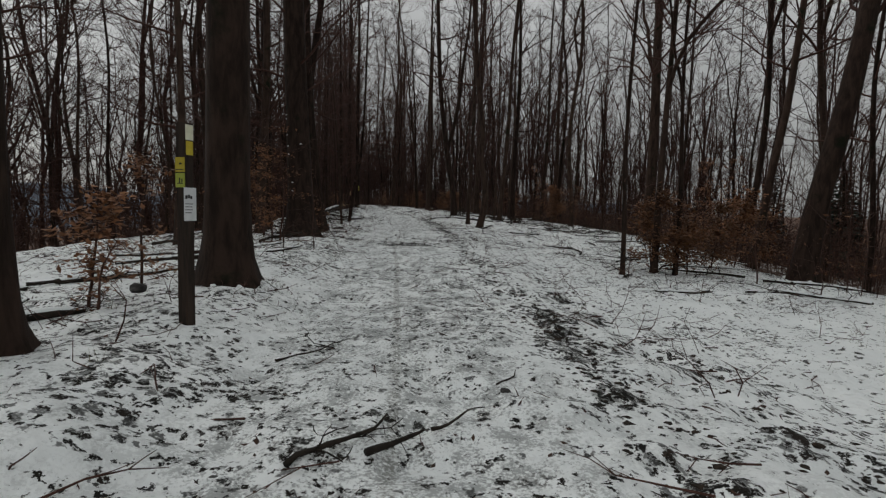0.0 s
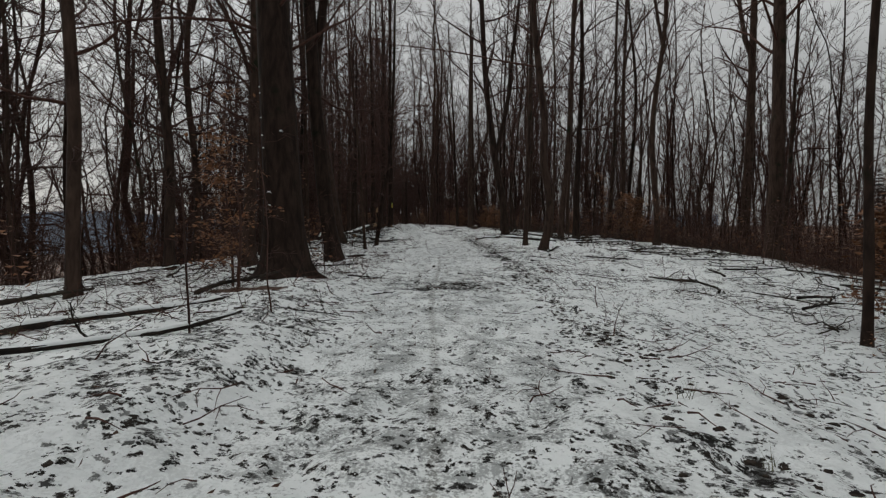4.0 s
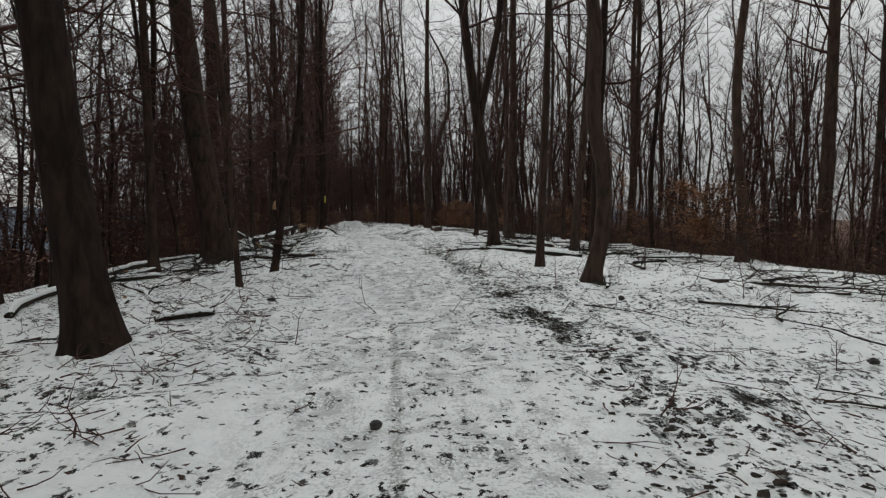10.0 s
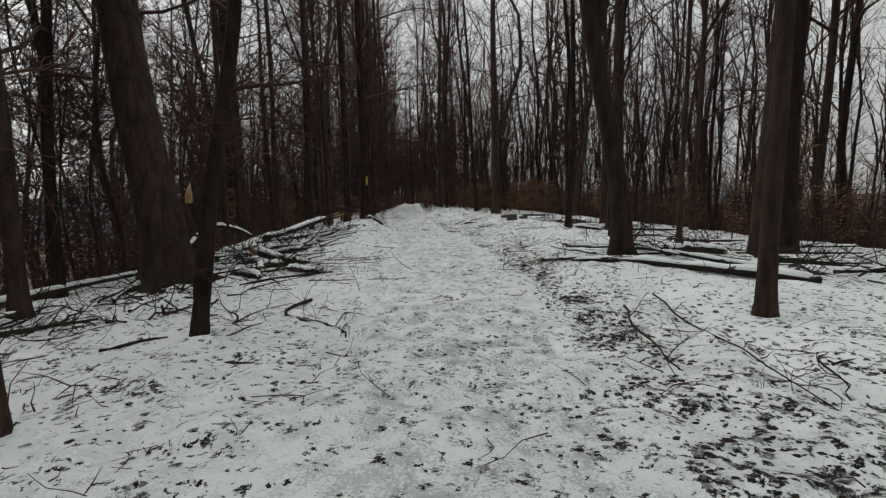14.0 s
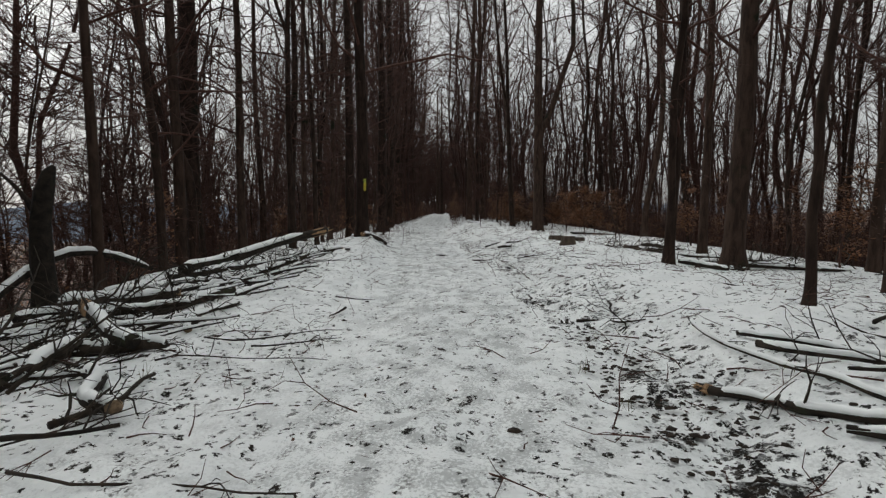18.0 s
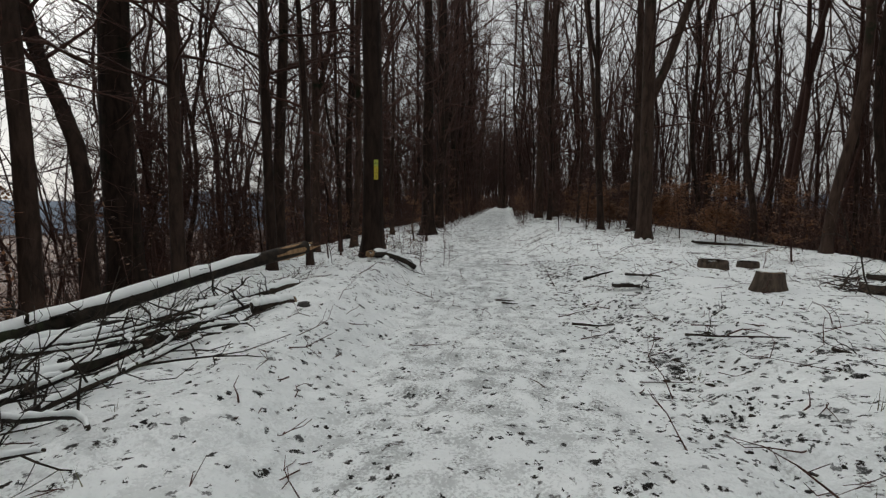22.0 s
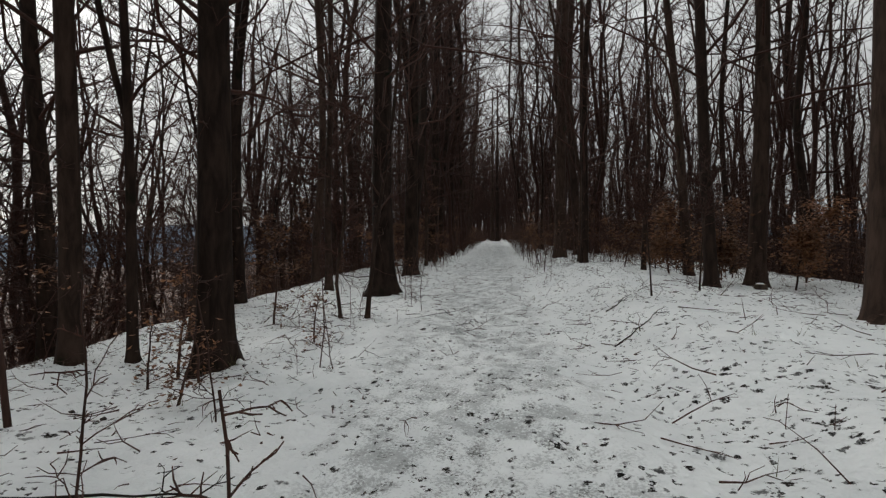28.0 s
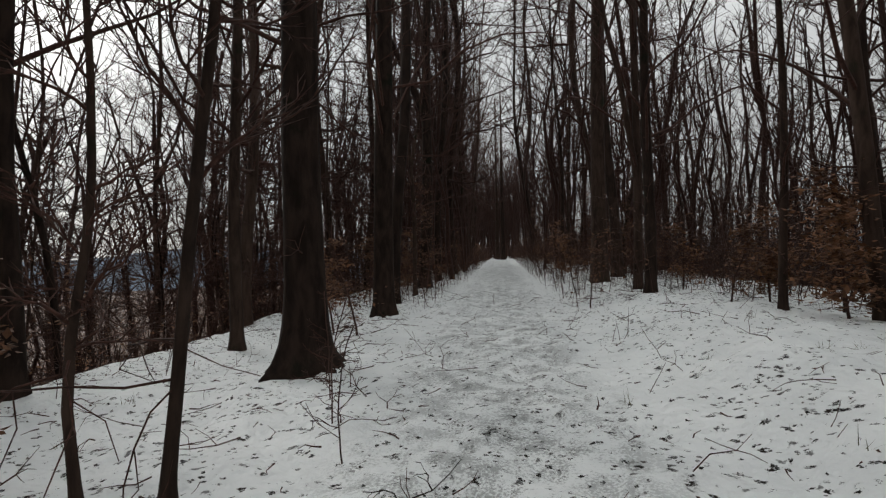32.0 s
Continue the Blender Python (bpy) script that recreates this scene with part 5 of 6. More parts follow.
def waymark_post(x, y):
    z = ground_z(x, y)
    top = thing("waymark_post", (x, y, z - 0.02), "dark stained wooden waymark post with yellow plates and a white notice", "post", "", -15)
    s = Shape()
    s.box((-0.05, 0.05), (-0.05, 0.05), (-0.3, 1.72), 0.008)
    part("post", s, POST, top, "", False)
    label_plate(top, "plate", (0.0505, 0.0, 1.64), 90, (0.085, 0.125), PALE, "faded pale yellow plate")
    label_plate(top, "plate", (0.0505, 0.0, 1.51), 90, (0.075, 0.115), YELLOW, "small yellow plate")
    label_plate(top, "plate", (0.0, -0.0505, 1.37), 0, (0.1, 0.12), YELLOW, "yellow plate", "", ((-0.005, 0.02, 0.0, 0.015), (-0.045, 0.035, -0.045, -0.038)))
    label_plate(top, "plate", (0.0, -0.0505, 1.24), 0, (0.1, 0.12), LIME, "lime waymark plate with a leafy twig sign", "", ((-0.03, 0.03, -0.03, -0.022), (-0.01, 0.002, -0.03, 0.02), (0.015, 0.026, -0.02, 0.012)))
    label_plate(top, "notice", (0.0505, 0.0, 1.04), 90, (0.135, 0.28), PAPER, "white laminated paper notice", "", ((-0.055, -0.03, 0.045, 0.075), (-0.025, -0.005, 0.05, 0.08), (0.0, 0.02, 0.045, 0.07), (-0.055, 0.03, 0.0, 0.006), (-0.055, 0.02, -0.025, -0.019), (-0.055, 0.025, -0.05, -0.044), (-0.055, 0.01, -0.075, -0.069)))


waymark_post(-2.46, 4.30)


def marker_plates():
    x, y = -9.86, 43.22
    z = ground_z(x, y)
    rng = np.random.default_rng(900)
    line = stem_line(23, (0.0, 0.0), 0.03, rng)
    top = tree("marker_tree", x, y, 0.37, 23, (0.0, 0.0), 0.03, 900, "large dark beech carrying three yellow trail plates", 5.0, 24, 0, "", 0.5, BARK_WET, 2)
    turn = 46
    out = 0.188
    for h, mat, label, word, marks in ((1.72, LIME, "lime plate with a leafy twig sign", "", ((-0.04, 0.04, -0.02, -0.012), (-0.02, -0.01, -0.02, 0.02), (0.015, 0.025, -0.01, 0.025))),
                                       (1.598, YELLOW, "yellow plate with the number 5", "5", ((-0.04, 0.04, -0.05, -0.045),)),
                                       (1.476, YELLOW, "yellow plate with the number 6", "6", ((-0.04, 0.04, -0.05, -0.045),))):
        px = np.interp(h, line[:, 2], line[:, 0])
        py = np.interp(h, line[:, 2], line[:, 1])
        a = radians(turn - 90)
        label_plate(top, "plate", (px + math.cos(a) * out, py + math.sin(a) * out, h), turn, (0.082, 0.118), mat, label, word, marks)


marker_plates()


# ---- dead wood ----
def fallen(name, ends, across, label, seed, snow=True, sag=0.0, raise_by=(0.0, 0.0), stubs=2, end_mat=None, group="", taper=0.6):
    """A fallen trunk or branch between two places on the ground, with a cap of snow along its back."""
    rng = np.random.default_rng(seed)
    (x0, y0), (x1, y1) = ends
    k = 9
    f = np.linspace(0, 1, k)
    px, py = x0 + (x1 - x0) * f, y0 + (y1 - y0) * f
    span = math.hypot(x1 - x0, y1 - y0)
    bend = rng.normal(0, 0.05) * span * np.sin(f * math.pi) + rng.normal(0, 0.03) * span * np.sin(2 * f * math.pi) + np.convolve(rng.normal(0, (0.021 if across > 0.09 else 0.05) * span, k + 2), (0.3, 0.4, 0.3), "valid")
    px, py = px + bend * (y1 - y0) / span, py - bend * (x1 - x0) / span
    r = across / 2 * (1 - (1 - (max(taper, 0.95) if end_mat is SPLIT else taper)) * f)
    if not end_mat and across > 0.08:
        r[0] *= 0.72
        r[-1] *= 0.7
    pz = land(px, py)
    lie = np.polyval(np.polyfit(f, pz, 2), f)
    pz = np.maximum(lie, pz - across * 0.3) + r * 0.65 + raise_by[0] + (raise_by[1] - raise_by[0]) * f - sag * np.sin(f * math.pi)
    pts = np.stack([px, py, pz], -1)
    origin = np.array([pts[k // 2][0], pts[k // 2][1], ground_z(*pts[k // 2][:2])])
    top = thing(name, origin, label, "log" if across > 0.08 else "branch", group)
    body = Shape()
    rel = pts - origin
    body.tube(rel, r * rng.uniform(0.88, 1.1, k), 10 if across > 0.08 else 6, True, 0.1, rng)
    part("wood" if across <= 0.08 else "bark", body, LOGBARK, top)
    if snow:
        cap = Shape()
        up = np.array([0, 0, 1.0])
        d = (rel[-1] - rel[0]) / span
        sidew = np.cross(d, up)
        sidew /= np.linalg.norm(sidew)
        ang = np.linspace(-1.1, 1.1, 5)
        j = np.linspace(0, k - 1, 3 * k)
        mid = np.stack([np.interp(j, np.arange(k), rel[:, c]) for c in range(3)], -1)
        rad = np.interp(j, np.arange(k), r)
        hide = np.clip((0.7 * lattice(j * 0.55, j * 0 + seed, 1.0, seed) + 0.3 * lattice(j * 1.7, j * 0 + seed, 1.0, seed + 1) - (0.08 if across > 0.1 else 0.15)) * 5, 0, 1)
        if end_mat is SPLIT:
            hide = hide * np.clip((0.86 - j / (k - 1)) * 12, 0, 1)
        hide[0] = hide[-1] = 0
        thick = (0.014 + 0.2 * np.minimum(rad, 0.06) + 0.05 * rad) * (1.4 if across > 0.12 else 1.2) * hide * (0.6 + 0.8 * lattice(j * 2.3, j * 0, 1.0, seed + 2))
        lip = np.cos(ang / 1.1 * 1.4)
        arc = mid[:, None] + sidew * (np.sin(ang)[None, :, None] * rad[:, None, None] * 1.02) + up * ((np.cos(ang)[None] * rad[:, None] + (thick[:, None] * (0.25 + lip[None]) - 0.012))[:, :, None])
        low = mid[:, None] + 0.6 * (arc[:, [4, 0]] - mid[:, None])
        ring = np.concatenate([arc, low], 1)
        m, c = ring.shape[:2]
        base = np.arange(m - 1)[:, None] * c + np.arange(c)[None]
        nxt = np.arange(m - 1)[:, None] * c + (np.arange(c)[None] + 1) % c
        cap.add(ring.reshape(-1, 3), np.stack([base, base + c, nxt + c, nxt], -1))
        part("snow_cap", cap, SNOW, top, "line of snow along the back")
    if end_mat:
        e = Shape()
        d = rel[-1] - rel[-2]
        d /= np.linalg.norm(d)
        if end_mat is CUT:
            tipped = np.array([rel[-1] - d * 0.05, rel[-1] + d * 0.01, rel[-1] + d * 0.02])
            e.tube(tipped, np.array([1.03, 0.97, 0.9]) * r[-1], 10, True, 0.0, rng)
        else:
            # a long torn end: bared wood and splinters of uneven length
            bared = across * (2.8 if across > 0.15 else 1.6)
            core = np.array([rel[-1] - d * bared, rel[-1] - d * bared * 0.6, rel[-1] - d * 0.1, rel[-1] + d * 0.02])
            e.tube(core, np.array([1.02, 1.12, 1.06, 0.7]) * r[-1], 11, True, 0.14, rng)
            side_a = np.cross(d, (0, 0, 1.0))
            side_b = np.cross(d, side_a)
            for _ in range(5):
                az = rng.uniform(0, 6.3)
                at = rel[-1] + (side_a * math.cos(az) + side_b * math.sin(az)) * r[-1] * 0.7
                far = rng.uniform(0.3, 1.2) * across
                chip = Shape()
                chip.tube(np.array([at - d * far, at, at + d * far * 0.9 + rng.normal(0, 0.01, 3)]), np.array([0.3, 0.26, 0.03]) * r[-1], 5)
                part("splinter", chip, end_mat, top, "pale orange bare wood")
        part("broken_end", e, end_mat, top, "pale orange bare wood")
    for _ in range(stubs):
        i = int(rng.integers(2, k - 1))
        s = Shape()
        d = rng.normal(0, 1, 3)
        d[2] = abs(d[2]) * 0.5
        d /= np.linalg.norm(d)
        size = min(rng.uniform(4, 14) * across + 0.1, 0.5 if across > 0.08 else 0.8, 0.45 * span)
        limb = spine(rel[i], d, size, 4, rng, 0.8, -0.2)
        thin = max(across * 0.14, 0.005)
        s.tube(limb, np.linspace(thin, 0.003, 5), 5)
        for _ in range(3):
            j = int(rng.integers(1, 4))
            fine = limb[j] - limb[j - 1]
            s.tube(spine(limb[j], fine / np.linalg.norm(fine) + rng.normal(0, 0.5, 3), size * rng.uniform(0.25, 0.6), 3, rng, 0.6, -0.1), (thin * 0.5, thin * 0.4, 0.003, 0.002), 4)
        part("side_branch", s, LOGBARK, top)
    return top


SNOWLOG = "snow-capped fallen beech log lying by the trail"
LOGS = [
    # shoulder side, across the foot of the leaning beech
    ((1.0, 29.1), (-2.15, 30.88), 0.2, SNOWLOG, 0.0, None), ((-2.2, 32.6), (-0.9, 31.4), 0.06, "dark dead branch half under snow", 0.05, None),
    ((1.6, 29.9), (3.0, 30.3), 0.1, SNOWLOG, 0.1, None), ((2.6, 29.4), (3.8, 28.6), 0.09, SNOWLOG, 0.15, None),
    ((0.9, 26.2), (0.35, 24.2), 0.2, "snow-capped log at the foot of a beech", 0.05, None),
    ((-0.6, 40.6), (2.4, 39.8), 0.16, SNOWLOG, 0.0, None), ((-1.0, 42.6), (1.6, 41.8), 0.14, SNOWLOG, 0.0, None), ((-1.0, 46.1), (-0.3, 44.0), 0.2, SNOWLOG, 0.05, None), ((-1.3, 39.2), (-0.6, 38.4), 0.14, SNOWLOG, 0.02, None),
    ((-3.2, 53.6), (-1.2, 52.6), 0.18, SNOWLOG, 0.0, None),
    # slope side, the long pile of cut wood
    ((-10.95, 36.5), (-10.53, 42.15), 0.27, "long snow-capped log with a torn orange end", 0.42, SPLIT), ((-11.0, 36.9), (-10.3, 39.7), 0.24, SNOWLOG, 0.08, None), ((-10.6, 39.2), (-9.6, 40.5), 0.2, "dark mossy log half under snow", 0.0, None),
    ((-10.7, 33.65), (-9.4, 34.45), 0.32, "thick snow-capped log in a pile of cut wood", 0.1, CUT), ((-7.95, 32.05), (-9.5, 32.9), 0.2, "snow-capped log with a torn orange end", 0.28, SPLIT), ((-9.3, 32.6), (-8.35, 31.3), 0.26, "broad log wholly covered with snow", 0.04, None), ((-8.7, 31.95), (-7.7, 32.2), 0.2, SNOWLOG, 0.02, None),
    ((-7.75, 31.35), (-6.75, 30.6), 0.16, "snow-capped log with a sawn end", 0.02, CUT), ((-11.0, 34.6), (-10.0, 35.9), 0.2, SNOWLOG, 0.1, None), ((-9.2, 33.75), (-8.9, 35.1), 0.19, "snowy log with a sawn end", 0.05, CUT), ((-8.25, 33.3), (-8.0, 32.9), 0.15, "short log piece with a sawn reddish end", 0.0, CUT),
    ((-11.2, 36.4), (-10.7, 38.8), 0.2, SNOWLOG, 0.15, None), ((-10.1, 35.0), (-9.3, 36.3), 0.15, SNOWLOG, 0.1, None), ((-10.3, 36.3), (-9.5, 37.8), 0.16, SNOWLOG, 0.06, None), ((-9.9, 33.2), (-8.5, 33.6), 0.14, SNOWLOG, 0.2, None), ((-10.6, 32.9), (-9.2, 33.4), 0.16, SNOWLOG, 0.15, None), ((-8.8, 31.0), (-7.9, 30.4), 0.2, "broad log wholly covered with snow", 0.02, None), ((-9.75, 38.1), (-9.2, 39.4), 0.15, SNOWLOG, 0.0, None), ((-9.1, 38.9), (-8.85, 39.3), 0.17, "short dark log beside a wood pile", 0.0, CUT),
    ((-6.15, 21.4), (-5.5, 21.68), 0.13, "dark mossy log piece under snow", 0.0, None), ((-1.8, 30.9), (-2.35, 33.3), 0.055, "long bent dark branch lying in the snow", 0.06, None), ((-1.9, 30.9), (-2.65, 31.8), 0.085, "broken dark branch with torn bark", 0.0, SPLIT), ((-5.45, 42.9), (-5.05, 42.3), 0.1, "short dark log in the snow", 0.0, None),
    ((0.9, 29.9), (-1.85, 31.52), 0.12, SNOWLOG, 0.04, None), ((-0.5, 31.05), (0.7, 31.7), 0.22, "snow-capped log with a sawn end", 0.0, CUT),
    # older wood further back on the slope side
    ((-9.9, 25.2), (-10.8, 31.2), 0.2, SNOWLOG, 0.05, None), ((-9.6, 25.0), (-8.9, 26.2), 0.16, SNOWLOG, 0.02, None), ((-9.6, 31.2), (-8.2, 31.0), 0.16, SNOWLOG, 0.1, None),
    ((-10.4, 30.6), (-9.0, 28.2), 0.2, SNOWLOG, 0.02, None), ((-8.2, 21.6), (-9.8, 27.2), 0.16, SNOWLOG, 0.1, None), ((-6.9, 22.8), (-8.9, 24.8), 0.12, SNOWLOG, 0.02, None),
    # slope side, near the first trees
    ((-5.6, 6.6), (-4.1, 8.0), 0.12, "dark dead log among twigs and snow", 0.02, None), ((-6.2, 8.6), (-3.6, 10.6), 0.1, "dark dead log among twigs and snow", 0.05, None), ((-4.9, 3.6), (-3.6, 4.6), 0.12, "dark dead log among twigs and snow", 0.0, None), ((-6.0, 10.0), (-4.4, 12.0), 0.12, SNOWLOG, 0.02, None),
    # shoulder side, near the start
    ((5.6, 10.9), (7.4, 10.4), 0.07, "dark half-buried dead log", 0.0, None), ((6.8, 12.5), (8.9, 11.8), 0.1, SNOWLOG, 0.05, None), ((5.4, 15.3), (7.6, 14.6), 0.08, SNOWLOG, 0.05, None), ((2.6, 25.2), (5.0, 24.2), 0.1, SNOWLOG, 0.05, None),
    ((6.6, 18.6), (8.9, 17.0), 0.09, SNOWLOG, 0.1, None), ((6.6, 21.0), (9.0, 20.4), 0.09, SNOWLOG, 0.05, None), ((4.4, 22.8), (6.4, 22.0), 0.07, SNOWLOG, 0.1, None),
]
for n, (a, b, across, label, lift, end_mat) in enumerate(LOGS):
    fallen("fallen_log", (a, b), across * 0.85, label, 1000 + n, True, 0.0, (lift * 0.3, lift), 2, end_mat, "", 0.75 if end_mat or math.dist(a, b) < 2 else 0.4)

# loose branches in and around the wood piles
pile = np.random.default_rng(88)
for n in range(134):
    if n < 34 or n >= 118:
        cx, cy = pile.uniform(-10.6, -8.2), pile.uniform(31.2, 39.5)
        cx -= 0.12 * (cy - 35)
        az = 0.4 + pile.normal(0, 1.3)
    elif n < 46:
        cx, cy, az = pile.uniform(-10.5, -7.0), pile.uniform(24.5, 31.5), 1.6 + pile.normal(0, 0.6)
    elif n < 62:
        cx, cy, az = pile.uniform(-1.6, 3.4), pile.uniform(30.3, 34.2), -0.35 + pile.normal(0, 0.5)
    elif n < 96:
        cy = pile.uniform(9.5, 30)
        cx, az = float(lane(cy)) + pile.uniform(5.2, 9.2), pile.uniform(0, 3.14)
    else:
        cy = pile.uniform(4, 24)
        cx, az = float(lane(cy)) - pile.uniform(2.6, 6.8), pile.uniform(0, 3.14)
    size, across = pile.uniform(0.6, 1.8), pile.uniform(0.025, 0.08)
    dx, dy = math.cos(az) * size / 2, math.sin(az) * size / 2
    lift = pile.uniform(0.0, 0.22)
    fallen("dead_branch", ((cx - dx, cy - dy), (cx + dx, cy + dy)), across, "thin dead branch lined with snow in a pile of cut wood" if n < 62 or n >= 118 else "thin dead branch lying on the snowy forest floor", 2000 + n, n % 3 == 0 or n < 34 or n >= 118, 0.0, (lift * pile.uniform(0, 1), lift), 3, None, "branches of the wood piles" if n < 62 or n >= 118 else "branches strewn under the trees", 0.5)


def brushwood(name, spans, count, seed, label):
    """A tangle of thin crooked cut branches, too many to count."""
    rng = np.random.default_rng(seed)
    shape = Shape()
    for n in range(count):
        (x0, y0), (x1, y1), wide, deep = spans[n % len(spans)]
        f = rng.uniform()
        x, y = x0 + (x1 - x0) * f + rng.normal(0, wide), y0 + (y1 - y0) * f + rng.normal(0, wide)
        run = math.atan2(y1 - y0, x1 - x0) + rng.normal(0, 1.2)
        size = rng.uniform(0.4, 1.7)
        line = spine((x, y, ground_z(x, y) + abs(rng.normal(0, deep))), way_of(run, rng.normal(0.02, 0.16)), size, 5, rng, 0.8, -0.1)
        line[:, 2] = np.maximum(line[:, 2], land(line[:, 0], line[:, 1]) + 0.01)
        r = rng.uniform(0.006, 0.02)
        shape.tube(line, np.linspace(r, 0.004, 6), 5)
        for _ in range(3):
            k = int(rng.integers(1, 5))
            d = line[k] - line[k - 1]
            shape.tube(spine(line[k], d / np.linalg.norm(d) + rng.normal(0, 0.5, 3), size * rng.uniform(0.2, 0.5), 3, rng, 0.6), (r * 0.5, r * 0.4, 0.004, 0.003), 4)
    tagged(new(name, shape.mesh(name, LOGBARK)), label, "brushwood", "", "stuff")


brushwood("brushwood_pile", (((-8.2, 30.6), (-9.6, 34.0), 0.45, 0.12), ((-9.4, 33.6), (-10.2, 37.4), 0.45, 0.14), ((-8.2, 30.6), (-9.6, 34.0), 0.45, 0.12), ((-9.4, 33.6), (-10.2, 37.4), 0.45, 0.14), ((-10.0, 37.2), (-10.5, 40.6), 0.4, 0.05), ((-9.4, 25.0), (-9.8, 30.6), 0.6, 0.08), ((-6.4, 21.0), (-8.4, 25.4), 0.7, 0.04), ((-7.4, 27.2), (-9.2, 30.6), 0.5, 0.05), ((-8.0, 26.2), (-9.6, 29.6), 0.5, 0.06)), 270, 91, "tangled dark cut branches heaped along the slope edge")
brushwood("brushwood_heap", (((-1.2, 32.0), (2.2, 32.4), 0.35, 0.06), ((0.9, 30.3), (4.6, 28.6), 0.5, 0.07), ((3.6, 26.0), (6.0, 22.5), 0.6, 0.08), ((-0.6, 40.2), (2.0, 41.6), 0.5, 0.08), ((4.6, 12.0), (6.4, 22.0), 0.9, 0.03), ((-2.0, 43.0), (-0.6, 45.2), 0.5, 0.05)), 290, 92, "thin dark branches lying in heaps on the snow")


def snag(x, y, seed):
    """A broken, leaning dead trunk with a torn top."""
    rng = np.random.default_rng(seed)
    top = thing("broken_snag", (x, y, ground_z(x, y) - 0.03), "broken dead trunk with a torn top by the slope", "dead tree")
    line = np.array([(0, 0, -0.3), (0, 0, 0), (0.0, 0.0, 0.3), (-0.03, 0, 0.8), (-0.06, 0.02, 1.3), (0.03, 0.03, 1.75), (0.14, 0.03, 2.05), (0.24, 0.03, 2.15)])
    s = Shape()
    s.tube(line, np.array([0.22, 0.2, 0.17, 0.15, 0.14, 0.13, 0.09, 0.03]), 12, True, 0.1, rng)
    part("bark", s, LOGBARK, top)
    b = Shape()
    b.tube(spine((0, 0, 1.0), way_of(2.6, 0.9), 1.3, 5, rng, 0.4), np.linspace(0.07, 0.02, 6), 8, True, 0.1, rng)
    part("limb", b, LOGBARK, top)


snag(-11.25, 33.9, 2100)
fallen("fallen_log", ((-11.6, 33.2), (-10.9, 35.6)), 0.16, "arched dead limb capped with snow", 2101, True, -0.5, (0.1, 0.35), 2, None, "", 0.6)

# the broken branch at the foot of the marker tree
fallen("broken_branch", ((-9.40, 44.15), (-9.62, 42.6)), 0.1, "dark broken branch with a torn orange end, part covered by snow", 1200, True, 0.0, (0.05, 0.02), 5, SPLIT, "", 1.25)

